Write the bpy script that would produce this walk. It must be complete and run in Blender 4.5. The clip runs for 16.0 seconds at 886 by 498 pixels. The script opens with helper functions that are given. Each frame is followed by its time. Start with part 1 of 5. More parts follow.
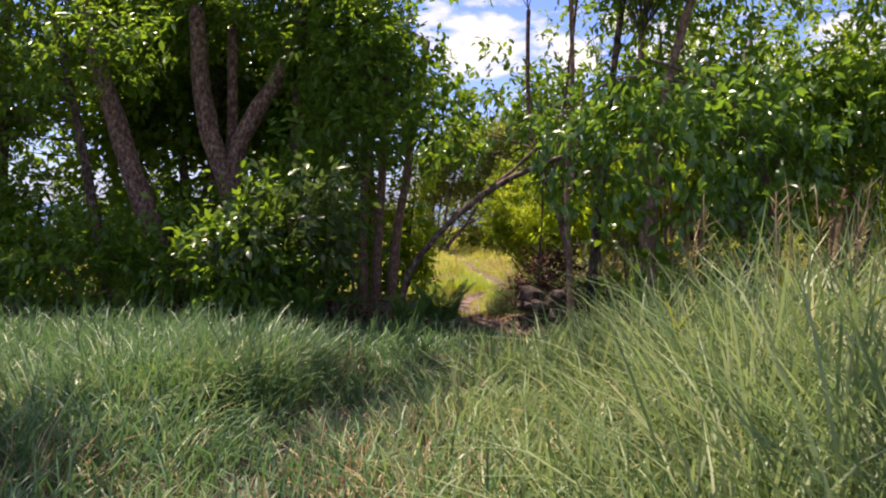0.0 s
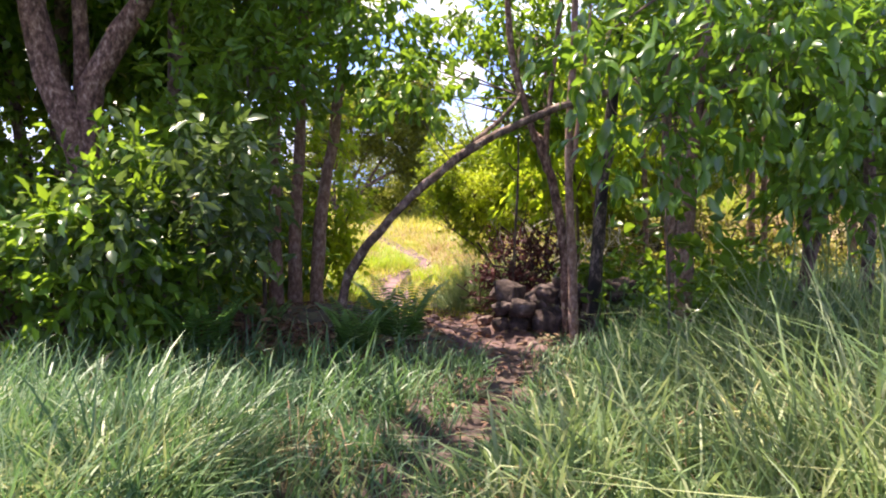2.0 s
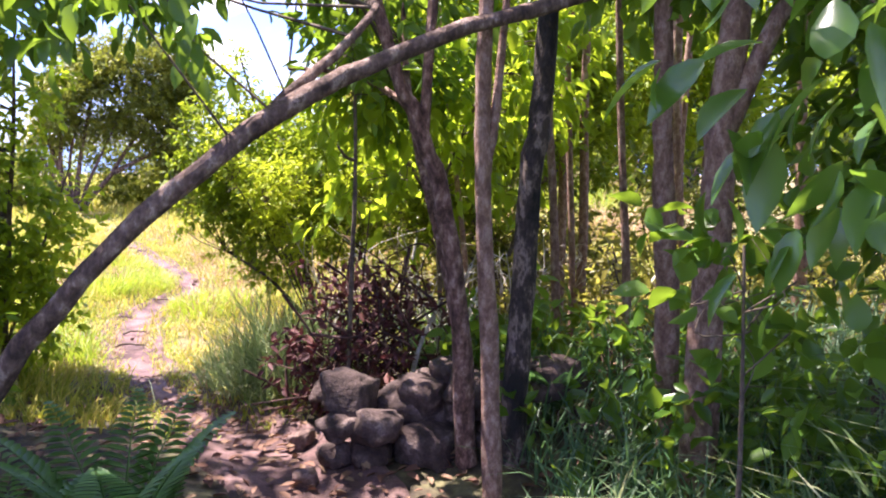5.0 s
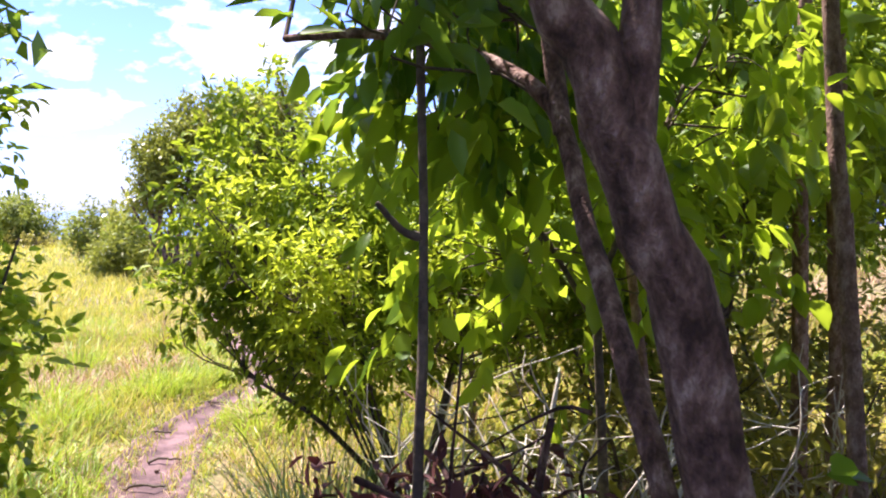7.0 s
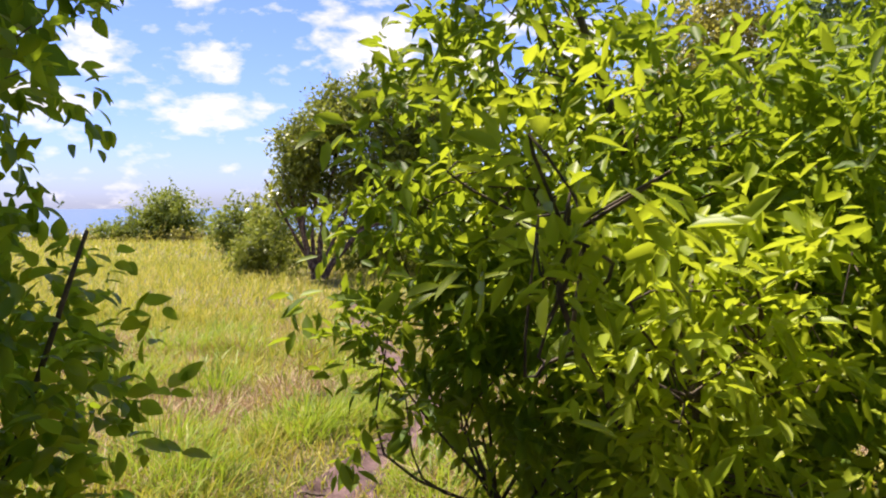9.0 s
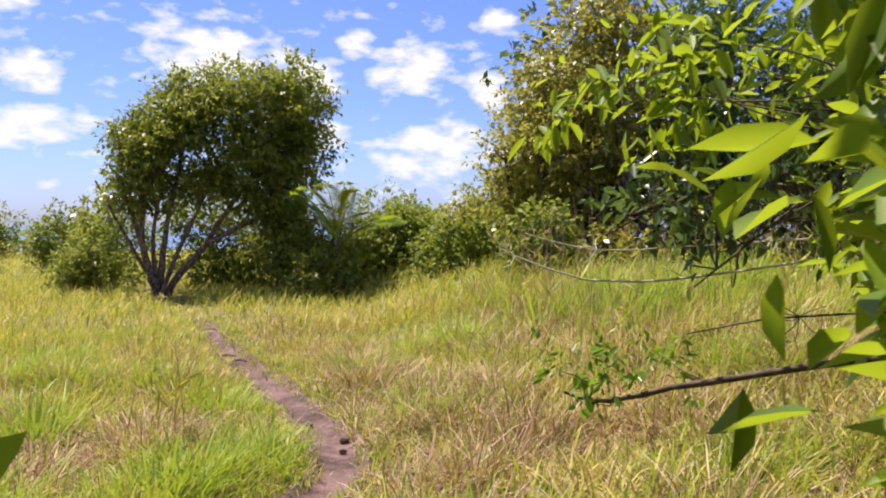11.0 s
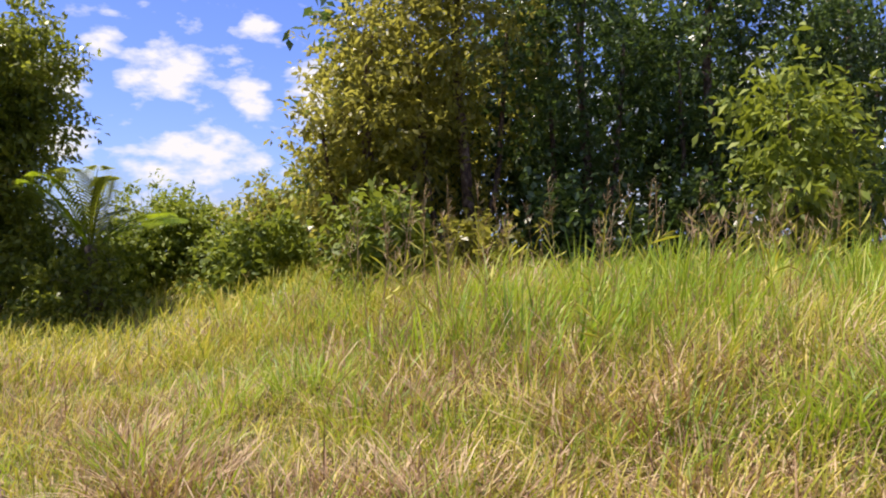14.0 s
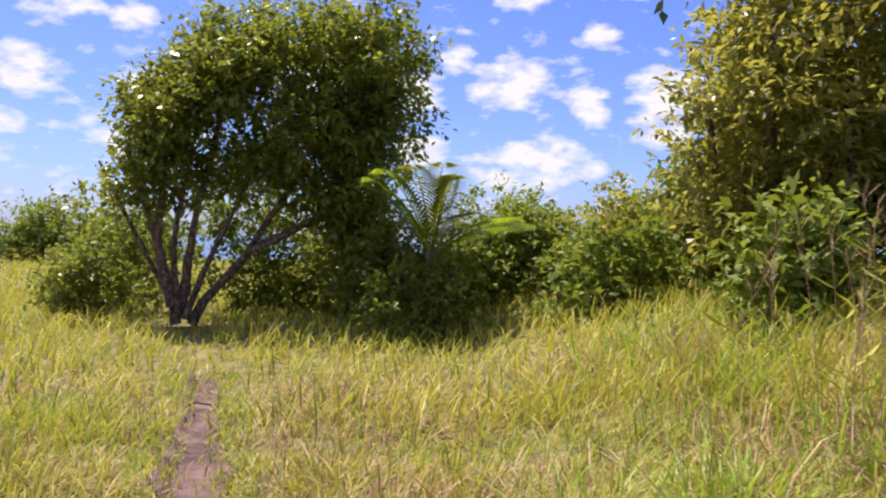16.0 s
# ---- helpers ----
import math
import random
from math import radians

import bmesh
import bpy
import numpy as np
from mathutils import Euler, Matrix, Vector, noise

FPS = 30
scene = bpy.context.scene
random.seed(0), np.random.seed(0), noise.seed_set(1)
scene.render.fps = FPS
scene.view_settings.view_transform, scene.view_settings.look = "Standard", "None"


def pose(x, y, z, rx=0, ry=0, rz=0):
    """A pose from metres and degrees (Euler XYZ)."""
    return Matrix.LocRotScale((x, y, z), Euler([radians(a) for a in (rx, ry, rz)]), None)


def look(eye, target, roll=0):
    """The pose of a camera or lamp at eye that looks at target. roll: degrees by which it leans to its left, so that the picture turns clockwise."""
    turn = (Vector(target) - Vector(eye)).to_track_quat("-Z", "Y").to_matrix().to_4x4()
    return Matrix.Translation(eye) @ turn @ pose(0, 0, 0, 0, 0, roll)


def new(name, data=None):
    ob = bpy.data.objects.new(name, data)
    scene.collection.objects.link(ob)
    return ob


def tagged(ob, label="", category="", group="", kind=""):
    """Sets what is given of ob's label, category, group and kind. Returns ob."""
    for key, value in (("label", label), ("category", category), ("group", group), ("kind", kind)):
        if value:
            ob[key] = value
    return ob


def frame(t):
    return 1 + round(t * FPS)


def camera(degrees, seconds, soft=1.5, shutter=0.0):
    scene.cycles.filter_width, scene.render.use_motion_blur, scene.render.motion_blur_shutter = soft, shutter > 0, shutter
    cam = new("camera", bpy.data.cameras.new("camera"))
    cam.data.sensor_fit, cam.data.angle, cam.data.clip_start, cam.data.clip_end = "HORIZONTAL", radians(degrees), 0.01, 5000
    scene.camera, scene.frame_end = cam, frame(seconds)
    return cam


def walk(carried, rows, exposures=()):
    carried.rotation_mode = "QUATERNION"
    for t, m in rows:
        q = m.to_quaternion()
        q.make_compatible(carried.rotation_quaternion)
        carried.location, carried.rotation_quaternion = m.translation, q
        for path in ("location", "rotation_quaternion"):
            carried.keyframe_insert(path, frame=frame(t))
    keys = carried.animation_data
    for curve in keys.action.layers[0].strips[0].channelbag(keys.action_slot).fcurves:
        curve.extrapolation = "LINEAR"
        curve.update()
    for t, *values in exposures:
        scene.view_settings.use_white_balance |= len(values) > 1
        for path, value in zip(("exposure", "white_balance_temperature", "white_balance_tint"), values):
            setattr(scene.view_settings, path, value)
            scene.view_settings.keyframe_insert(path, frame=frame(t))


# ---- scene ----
cam = camera(58.0, 16.0, soft=2.0, shutter=0.1)
PATH = [
    (0, (0.847, -1.636, 2.012), (0.701, 0.356, 1.894), 0.4),
    (0.5, (0.596, -0.935, 1.997), (0.484, 1.059, 1.888), 0.1),
    (1, (0.333, -0.22, 2.005), (0.265, 1.774, 1.871), -0.0),
    (1.5, (0.17, 0.445, 2.039), (0.193, 2.437, 1.863), 0.1),
    (2, (-0.003, 1.117, 2.079), (0.151, 3.099, 1.86), 0.0),
    (2.5, (-0.137, 1.757, 2.114), (0.184, 3.715, 1.862), -0.2),
    (3, (-0.279, 2.436, 2.162), (0.236, 4.348, 1.883), -0.3),
    (3.2, (-0.301, 2.705, 2.173), (0.282, 4.597, 1.886), -0.2),
    (5.3, (0.436, 5.224, 2.059), (1.135, 7.082, 1.814), 0.5),
    (5.5, (0.534, 5.466, 2.066), (1.194, 7.341, 1.842), 0.3),
    (6, (0.754, 6.099, 2.072), (1.319, 8.01, 1.904), -0.3),
    (6.5, (0.907, 6.791, 2.07), (1.385, 8.727, 1.917), -0.8),
    (7, (1.051, 7.409, 2.06), (1.471, 9.361, 1.944), -0.7),
    (7.5, (1.078, 8.034, 2.053), (1.449, 9.997, 1.966), -0.9),
    (8, (0.914, 8.582, 2.074), (1.129, 10.57, 2.106), 0.6),
    (8.5, (0.778, 9.148, 2.042), (0.873, 11.146, 2.083), 2.0),
    (9, (0.671, 9.627, 1.975), (0.769, 11.621, 1.858), -0.5),
    (9.5, (0.516, 10.014, 1.873), (0.774, 11.992, 1.736), -1.2),
    (9.7, (0.482, 10.177, 1.847), (0.847, 12.142, 1.757), 0.1),
    (10.75, (0.2, 11.12, 1.72), (0.69, 13.07, 1.65), 0.0),
    (11.8, (0.354, 12.204, 1.574), (0.941, 14.115, 1.508), -0.4),
    (12, (0.343, 12.425, 1.578), (1.009, 14.309, 1.483), -0.2),
    (12.5, (0.336, 12.986, 1.542), (1.072, 14.842, 1.429), 0.4),
    (13, (0.317, 13.565, 1.498), (1.112, 15.399, 1.408), 0.3),
    (13.5, (0.449, 14.175, 1.467), (1.34, 15.964, 1.42), -0.2),
    (14, (0.569, 14.814, 1.472), (1.594, 16.531, 1.423), -0.8),
    (14.5, (0.748, 15.387, 1.47), (1.778, 17.099, 1.387), -0.7),
    (15, (0.887, 15.979, 1.493), (1.777, 17.767, 1.378), 0.4),
    (15.5, (0.988, 16.538, 1.511), (1.582, 18.446, 1.434), 0.2),
    (16, (0.96, 17.147, 1.52), (1.215, 19.13, 1.487), 1.2),
]
EXPOSURES = [(0, 0.82, 7500, 18), (0.6, 1.35, 7300, 17), (1.5, 1.65, 7200, 20), (3.0, 1.9, 6900, 20), (5.3, 2.0, 6400, 28), (6.2, 1.8, 6350, 28), (7.0, 1.57, 6250, 26), (8.0, 1.22, 6800, 20), (9.0, 0.75, 6950, 16), (9.6, 0.8, 7000, 15), (12.0, 0.5, 6900, 14), (16.0, 0.5, 6900, 14)]
walk(cam, [(t, look(a, b, r)) for t, a, b, r in PATH], EXPOSURES)

# ---- sky, sun ----
SUN_AZ, SUN_EL = -38.0, 66.0        # degrees clockwise from +y, above the horizon
world = bpy.data.worlds.new("sky")
scene.world = world
world.use_nodes = True
wn, wl = world.node_tree.nodes, world.node_tree.links
wn.clear()
w_out, w_bg = wn.new("ShaderNodeOutputWorld"), wn.new("ShaderNodeBackground")
w_sky = wn.new("ShaderNodeTexSky")
w_sky.sky_type, w_sky.sun_disc = "NISHITA", False
w_sky.sun_elevation, w_sky.sun_rotation = radians(SUN_EL), radians(SUN_AZ % 360)
w_sky.air_density, w_sky.dust_density, w_sky.ozone_density = 1.0, 0.6, 3.0
w_bg.inputs["Strength"].default_value = 0.105
tc = wn.new("ShaderNodeTexCoord")
sep = wn.new("ShaderNodeSeparateXYZ")
wl.new(tc.outputs["Generated"], sep.inputs[0])


def wmath(op, a, b):
    n = wn.new("ShaderNodeMath")
    n.operation = op
    for i, v in enumerate((a, b)):
        if isinstance(v, (int, float)):
            n.inputs[i].default_value = v
        elif v is not None:
            wl.new(v, n.inputs[i])
    return n.outputs[0]


comb = wn.new("ShaderNodeCombineXYZ")
wl.new(sep.outputs[0], comb.inputs[0])
wl.new(sep.outputs[1], comb.inputs[1])
wl.new(wmath("MULTIPLY", sep.outputs[2], 2.1), comb.inputs[2])
cn = wn.new("ShaderNodeTexNoise")
cn.inputs["Scale"].default_value, cn.inputs["Detail"].default_value, cn.inputs["Roughness"].default_value = 7.5, 8.0, 0.47
wl.new(comb.outputs[0], cn.inputs["Vector"])
# cumulus heaps: degrees clockwise from +y, above the horizon, half width, half height
HEAPS = ((-1.5, 11.2, 6.5, 3.4), (5.0, 10.0, 3.0, 2.0), (-18.5, 16.0, 4.5, 3.5), (-14.0, 14.0, 1.8, 1.7), (-13.0, 9.6, 2.6, 1.6), (-13.5, 6.2, 5.0, 1.7), (-20.5, 10.0, 3.0, 2.2),
         (12.0, 10.8, 4.2, 2.3), (8.0, 12.5, 1.8, 1.3), (17.5, 9.2, 2.0, 1.7), (18.0, 13.8, 2.2, 1.1), (13.5, 5.2, 6.0, 2.3), (5.0, 6.0, 3.0, 1.6), (22.8, 9.2, 3.4, 3.6), (12.8, 16.8, 2.8, 1.2), (28.0, 6.0, 5.0, 2.0), (-24.0, 6.5, 4.0, 2.0))
cx = wmath("MULTIPLY", wmath("ARCTAN2", sep.outputs[0], sep.outputs[1]), 180 / math.pi)
cy = wmath("MULTIPLY", wmath("ARCSINE", sep.outputs[2], None), 180 / math.pi)
heap = 0.0
for a_, e_, w_, h_ in HEAPS:
    u_ = wmath("MULTIPLY", wmath("SUBTRACT", cx, a_), 1 / w_)
    v_ = wmath("MULTIPLY", wmath("SUBTRACT", cy, e_), 1 / h_)
    q_ = wmath("SUBTRACT", 1.0, wmath("ADD", wmath("MULTIPLY", u_, u_), wmath("MULTIPLY", v_, v_)))
    heap = wmath("MAXIMUM", heap, q_)
puff = wn.new("ShaderNodeTexNoise")
puff.inputs["Scale"].default_value, puff.inputs["Detail"].default_value, puff.inputs["Roughness"].default_value = 26.0, 7.0, 0.55
wl.new(comb.outputs[0], puff.inputs["Vector"])
heap = wmath("ADD", wmath("MULTIPLY", heap, 0.34), wmath("MULTIPLY", wmath("SUBTRACT", puff.outputs["Fac"], 0.5), 1.1))
# beyond the heaps the scattered cloud goes on round the sky
away = wmath("MAXIMUM", wmath("SUBTRACT", wmath("ABSOLUTE", cx, None), 30.0), wmath("SUBTRACT", cy, 19.0))
away = wmath("MINIMUM", wmath("MAXIMUM", wmath("MULTIPLY", away, 0.15), 0.0), 1.0)
rest = wmath("SUBTRACT", wmath("MULTIPLY", wmath("SUBTRACT", cn.outputs["Fac"], 0.475), 2.2), wmath("SUBTRACT", 1.0, away))
cr = wn.new("ShaderNodeValToRGB")
cr.color_ramp.elements[0].position, cr.color_ramp.elements[1].position = 0.06, 0.34
wl.new(wmath("MAXIMUM", heap, rest), cr.inputs[0])
cmix = wn.new("ShaderNodeMix")
cmix.data_type = "RGBA"
wl.new(cr.outputs[0], cmix.inputs["Factor"])
tint = wn.new("ShaderNodeMix")
tint.data_type, tint.blend_type = "RGBA", "MULTIPLY"
tint.inputs["Factor"].default_value = 1.0
tint.inputs["B"].default_value = (0.60, 0.715, 1.28, 1)
wl.new(w_sky.outputs[0], tint.inputs["A"])
wl.new(tint.outputs["Result"], cmix.inputs["A"])
cmix.inputs["B"].default_value = (6.4, 6.5, 6.9, 1)
wl.new(cmix.outputs["Result"], w_bg.inputs["Color"])
wl.new(w_bg.outputs[0], w_out.inputs[0])

sun = new("sun", bpy.data.lights.new("sun", "SUN"))
sun.data.energy, sun.data.angle, sun.data.color = 5.0, radians(0.53), (1.0, 0.94, 0.82)
sd = Vector((math.sin(radians(SUN_AZ)) * math.cos(radians(SUN_EL)), math.cos(radians(SUN_AZ)) * math.cos(radians(SUN_EL)), math.sin(radians(SUN_EL))))
sun.matrix_world = look((0, 0, 40), Vector((0, 0, 40)) - sd)

# ---- materials ----
def material(name, rough=0.8):
    m = bpy.data.materials.new(name)
    m.use_nodes = True
    n, l = m.node_tree.nodes, m.node_tree.links
    b = n["Principled BSDF"]
    b.inputs["Roughness"].default_value = rough
    return m, n, l, b


def ramp(n, stops):
    r = n.new("ShaderNodeValToRGB")
    e = r.color_ramp.elements
    while len(e) < len(stops):
        e.new(0.5)
    for el, (p, c) in zip(e, stops):
        el.position, el.color = p, (*c, 1)
    return r


def noise_tex(n, l, scale, detail=4.0, stretch=None):
    t = n.new("ShaderNodeTexNoise")
    t.inputs["Scale"].default_value, t.inputs["Detail"].default_value = scale, detail
    c = n.new("ShaderNodeTexCoord")
    if stretch:
        mp = n.new("ShaderNodeMapping")
        mp.inputs["Scale"].default_value = stretch
        l.new(c.outputs["Object"], mp.inputs[0])
        l.new(mp.outputs[0], t.inputs["Vector"])
    else:
        l.new(c.outputs["Object"], t.inputs["Vector"])
    return t


def leaf_mat(name, dark, mid, light, through_col, rough=0.45, through_fac=0.38, vary=0.6):
    """Leaf or blade: colour differs from leaf to leaf and in patches; light shines through."""
    m, n, l, b = material(name, rough)
    g = n.new("ShaderNodeNewGeometry")
    t = noise_tex(n, l, 1.3, 3.0)
    a = n.new("ShaderNodeMath")
    a.operation = "MULTIPLY_ADD"
    a.inputs[1].default_value = vary
    l.new(g.outputs["Random Per Island"], a.inputs[0])
    s = n.new("ShaderNodeMath")
    s.operation = "MULTIPLY_ADD"
    s.inputs[1].default_value, s.inputs[2].default_value = 1.2, -0.1 - vary * 0.5
    l.new(t.outputs["Fac"], s.inputs[0])
    l.new(s.outputs[0], a.inputs[2])
    r = ramp(n, [(0.0, dark), (0.45, mid), (0.9, light), (1.0, tuple(0.6 * v + 0.4 * w for v, w in zip(light, (0.5, 0.38, 0.12))))])
    l.new(a.outputs[0], r.inputs[0])
    l.new(r.outputs[0], b.inputs["Base Color"])
    b.inputs["Specular IOR Level"].default_value = 0.45
    tr = n.new("ShaderNodeBsdfTranslucent")
    mixc = n.new("ShaderNodeMix")
    mixc.data_type, mixc.blend_type = "RGBA", "MIX"
    mixc.inputs["Factor"].default_value = 0.6
    mixc.inputs["B"].default_value = (*through_col, 1)
    l.new(r.outputs[0], mixc.inputs["A"])
    l.new(mixc.outputs["Result"], tr.inputs["Color"])
    mix = n.new("ShaderNodeMixShader")
    mix.inputs[0].default_value = through_fac
    l.new(b.outputs[0], mix.inputs[1])
    l.new(tr.outputs[0], mix.inputs[2])
    l.new(mix.outputs[0], n["Material Output"].inputs[0])
    return m


def rough_mat(name, stops, scale, bump=0.4, rough=0.9, stretch=None, fine=60.0, beyond=None):
    """Bark, rock, soil: coloured patches, grain and relief."""
    m, n, l, b = material(name, rough)
    t = noise_tex(n, l, scale, 6.0, stretch)
    t.inputs["Roughness"].default_value = 0.68
    r = ramp(n, [(0.5 + (p - 0.5) * 0.55, c) for p, c in stops])
    l.new(t.outputs["Fac"], r.inputs[0])
    if beyond:                       # other colours past the wood: (y from, y to, stops)
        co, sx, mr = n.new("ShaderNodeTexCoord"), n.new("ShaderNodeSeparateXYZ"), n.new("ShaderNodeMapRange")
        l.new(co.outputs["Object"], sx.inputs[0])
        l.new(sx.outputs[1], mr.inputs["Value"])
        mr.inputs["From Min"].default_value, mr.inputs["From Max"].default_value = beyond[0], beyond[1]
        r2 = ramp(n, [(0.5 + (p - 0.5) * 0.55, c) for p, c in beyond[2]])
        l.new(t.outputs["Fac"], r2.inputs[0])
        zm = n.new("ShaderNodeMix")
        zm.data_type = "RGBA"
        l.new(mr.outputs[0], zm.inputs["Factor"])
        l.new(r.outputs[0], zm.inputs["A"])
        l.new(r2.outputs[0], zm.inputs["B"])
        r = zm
    f = noise_tex(n, l, fine, 5.0, stretch)
    mx = n.new("ShaderNodeMix")
    mx.data_type, mx.blend_type = "RGBA", "OVERLAY"
    mx.inputs["Factor"].default_value = 0.55
    l.new(r.outputs["Result" if beyond else "Color"], mx.inputs["A"])
    l.new(f.outputs["Fac"], mx.inputs["B"])
    l.new(mx.outputs["Result"], b.inputs["Base Color"])
    ad = n.new("ShaderNodeMath")
    ad.operation = "MULTIPLY_ADD"
    ad.inputs[1].default_value = 0.35
    l.new(f.outputs["Fac"], ad.inputs[0])
    l.new(t.outputs["Fac"], ad.inputs[2])
    bp = n.new("ShaderNodeBump")
    bp.inputs["Strength"].default_value, bp.inputs["Distance"].default_value = bump, 0.02
    l.new(ad.outputs[0], bp.inputs["Height"])
    l.new(bp.outputs[0], b.inputs["Normal"])
    return m


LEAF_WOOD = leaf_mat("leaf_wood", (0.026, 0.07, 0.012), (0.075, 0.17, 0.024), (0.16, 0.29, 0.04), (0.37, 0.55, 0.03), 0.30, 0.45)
LEAF_GLOSS = leaf_mat("leaf_gloss", (0.03, 0.08, 0.016), (0.065, 0.16, 0.028), (0.13, 0.26, 0.045), (0.33, 0.54, 0.04), 0.27, 0.42)
LEAF_GLOSS.node_tree.nodes["Principled BSDF"].inputs["Specular IOR Level"].default_value = 0.9
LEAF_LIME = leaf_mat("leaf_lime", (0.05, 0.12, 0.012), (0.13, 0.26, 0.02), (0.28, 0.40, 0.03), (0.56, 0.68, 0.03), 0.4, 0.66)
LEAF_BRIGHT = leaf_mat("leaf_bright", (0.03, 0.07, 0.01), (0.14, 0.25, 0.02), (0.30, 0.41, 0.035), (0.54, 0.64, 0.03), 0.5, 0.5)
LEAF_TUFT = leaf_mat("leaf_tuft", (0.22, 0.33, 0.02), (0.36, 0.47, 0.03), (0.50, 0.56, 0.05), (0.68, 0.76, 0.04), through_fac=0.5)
LEAF_FIELD = leaf_mat("leaf_field", (0.05, 0.08, 0.018), (0.15, 0.19, 0.034), (0.33, 0.35, 0.06), (0.46, 0.50, 0.05), 0.34, 0.42)
LEAF_OLIVE = leaf_mat("leaf_olive", (0.08, 0.088, 0.022), (0.21, 0.21, 0.042), (0.42, 0.38, 0.10), (0.62, 0.57, 0.09), 0.34, 0.5)
# Dark green leaf with the hedge's deep shade put into its colour.
LEAF_DEEP = leaf_mat("leaf_deep", (0.022, 0.045, 0.018), (0.062, 0.11, 0.036), (0.15, 0.21, 0.065), (0.2, 0.3, 0.05), 0.3, 0.3)
LEAF_HEDGE = leaf_mat("leaf_hedge", (0.07, 0.115, 0.02), (0.18, 0.24, 0.03), (0.34, 0.38, 0.06), (0.42, 0.48, 0.05), 0.6, 0.34)
LEAF_MAROON = leaf_mat("leaf_maroon", (0.04, 0.012, 0.014), (0.10, 0.028, 0.03), (0.22, 0.09, 0.07), (0.2, 0.04, 0.04), 0.7, 0.12)
LEAF_DRY = leaf_mat("leaf_dry", (0.07, 0.035, 0.025), (0.16, 0.075, 0.05), (0.30, 0.20, 0.12), (0.25, 0.10, 0.05), 0.8, 0.1)
LEAF_FERN = leaf_mat("leaf_fern", (0.045, 0.12, 0.03), (0.085, 0.20, 0.05), (0.14, 0.29, 0.07), (0.25, 0.50, 0.08))
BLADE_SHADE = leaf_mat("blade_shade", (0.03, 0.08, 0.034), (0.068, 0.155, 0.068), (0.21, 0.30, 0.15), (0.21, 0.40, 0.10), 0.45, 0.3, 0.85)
BLADE_TALL = leaf_mat("blade_tall", (0.07, 0.13, 0.045), (0.165, 0.255, 0.095), (0.40, 0.42, 0.23), (0.34, 0.45, 0.14), 0.5, 0.34, 0.85)
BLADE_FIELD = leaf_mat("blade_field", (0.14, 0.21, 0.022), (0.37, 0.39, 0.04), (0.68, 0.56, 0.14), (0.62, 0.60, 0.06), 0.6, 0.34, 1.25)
BLADE_LUSH = leaf_mat("blade_lush", (0.11, 0.22, 0.02), (0.26, 0.39, 0.03), (0.44, 0.50, 0.06), (0.54, 0.66, 0.05), 0.5, 0.36, 0.9)
BLADE_DRY = leaf_mat("blade_dry", (0.20, 0.11, 0.06), (0.42, 0.265, 0.15), (0.70, 0.54, 0.35), (0.45, 0.29, 0.12), 0.7, 0.2, 1.2)
BARK_GREY = rough_mat("bark_grey", [(0.25, (0.045, 0.027, 0.022)), (0.46, (0.115, 0.07, 0.057)), (0.60, (0.19, 0.125, 0.10)), (0.72, (0.33, 0.25, 0.21)), (0.8, (0.12, 0.075, 0.06))], 16.0, 1.0, stretch=(1, 1, 0.6))
BARK_PALE = rough_mat("bark_pale", [(0.28, (0.165, 0.088, 0.064)), (0.5, (0.275, 0.16, 0.12)), (0.72, (0.42, 0.285, 0.23))], 26.0, 1.0, stretch=(1, 1, 0.6), fine=150.0)
BARK_DARK = rough_mat("bark_dark", [(0.35, (0.012, 0.010, 0.009)), (0.52, (0.06, 0.042, 0.036)), (0.62, (0.25, 0.19, 0.16)), (0.7, (0.07, 0.05, 0.042))], 7.0, 0.9, stretch=(1, 1, 0.5), fine=120.0)
BARK_BROWN = rough_mat("bark_brown", [(0.25, (0.055, 0.026, 0.02)), (0.46, (0.155, 0.082, 0.064)), (0.60, (0.255, 0.148, 0.118)), (0.74, (0.42, 0.29, 0.24))], 24.0, 1.0, stretch=(1, 1, 0.6), fine=150.0)
BARK_TWIG = rough_mat("bark_twig", [(0.3, (0.07, 0.05, 0.04)), (0.7, (0.16, 0.12, 0.09))], 14.0, 0.4)
WOOD_DEAD = rough_mat("wood_dead", [(0.3, (0.42, 0.36, 0.30)), (0.7, (0.72, 0.66, 0.58))], 16.0, 0.3, stretch=(1, 1, 0.3))
WOOD_RED = rough_mat("wood_red", [(0.3, (0.035, 0.018, 0.018)), (0.6, (0.11, 0.05, 0.045)), (0.8, (0.22, 0.14, 0.11))], 10.0, 0.4)
ROCK = rough_mat("rock", [(0.25, (0.03, 0.018, 0.016)), (0.5, (0.07, 0.045, 0.04)), (0.66, (0.12, 0.083, 0.074)), (0.8, (0.22, 0.165, 0.145))], 9.0, 1.0, fine=90.0)
# Darker humus in the wood, plus tree shade put into the path's colour.
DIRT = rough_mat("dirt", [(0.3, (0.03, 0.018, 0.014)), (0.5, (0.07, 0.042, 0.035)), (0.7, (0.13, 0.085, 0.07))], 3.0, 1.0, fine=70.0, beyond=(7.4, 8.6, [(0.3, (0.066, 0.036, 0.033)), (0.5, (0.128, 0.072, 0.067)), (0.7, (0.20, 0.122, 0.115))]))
PEBBLE = rough_mat("pebble", [(0.3, (0.10, 0.06, 0.052)), (0.7, (0.22, 0.145, 0.125))], 30.0, 0.6, fine=150.0)
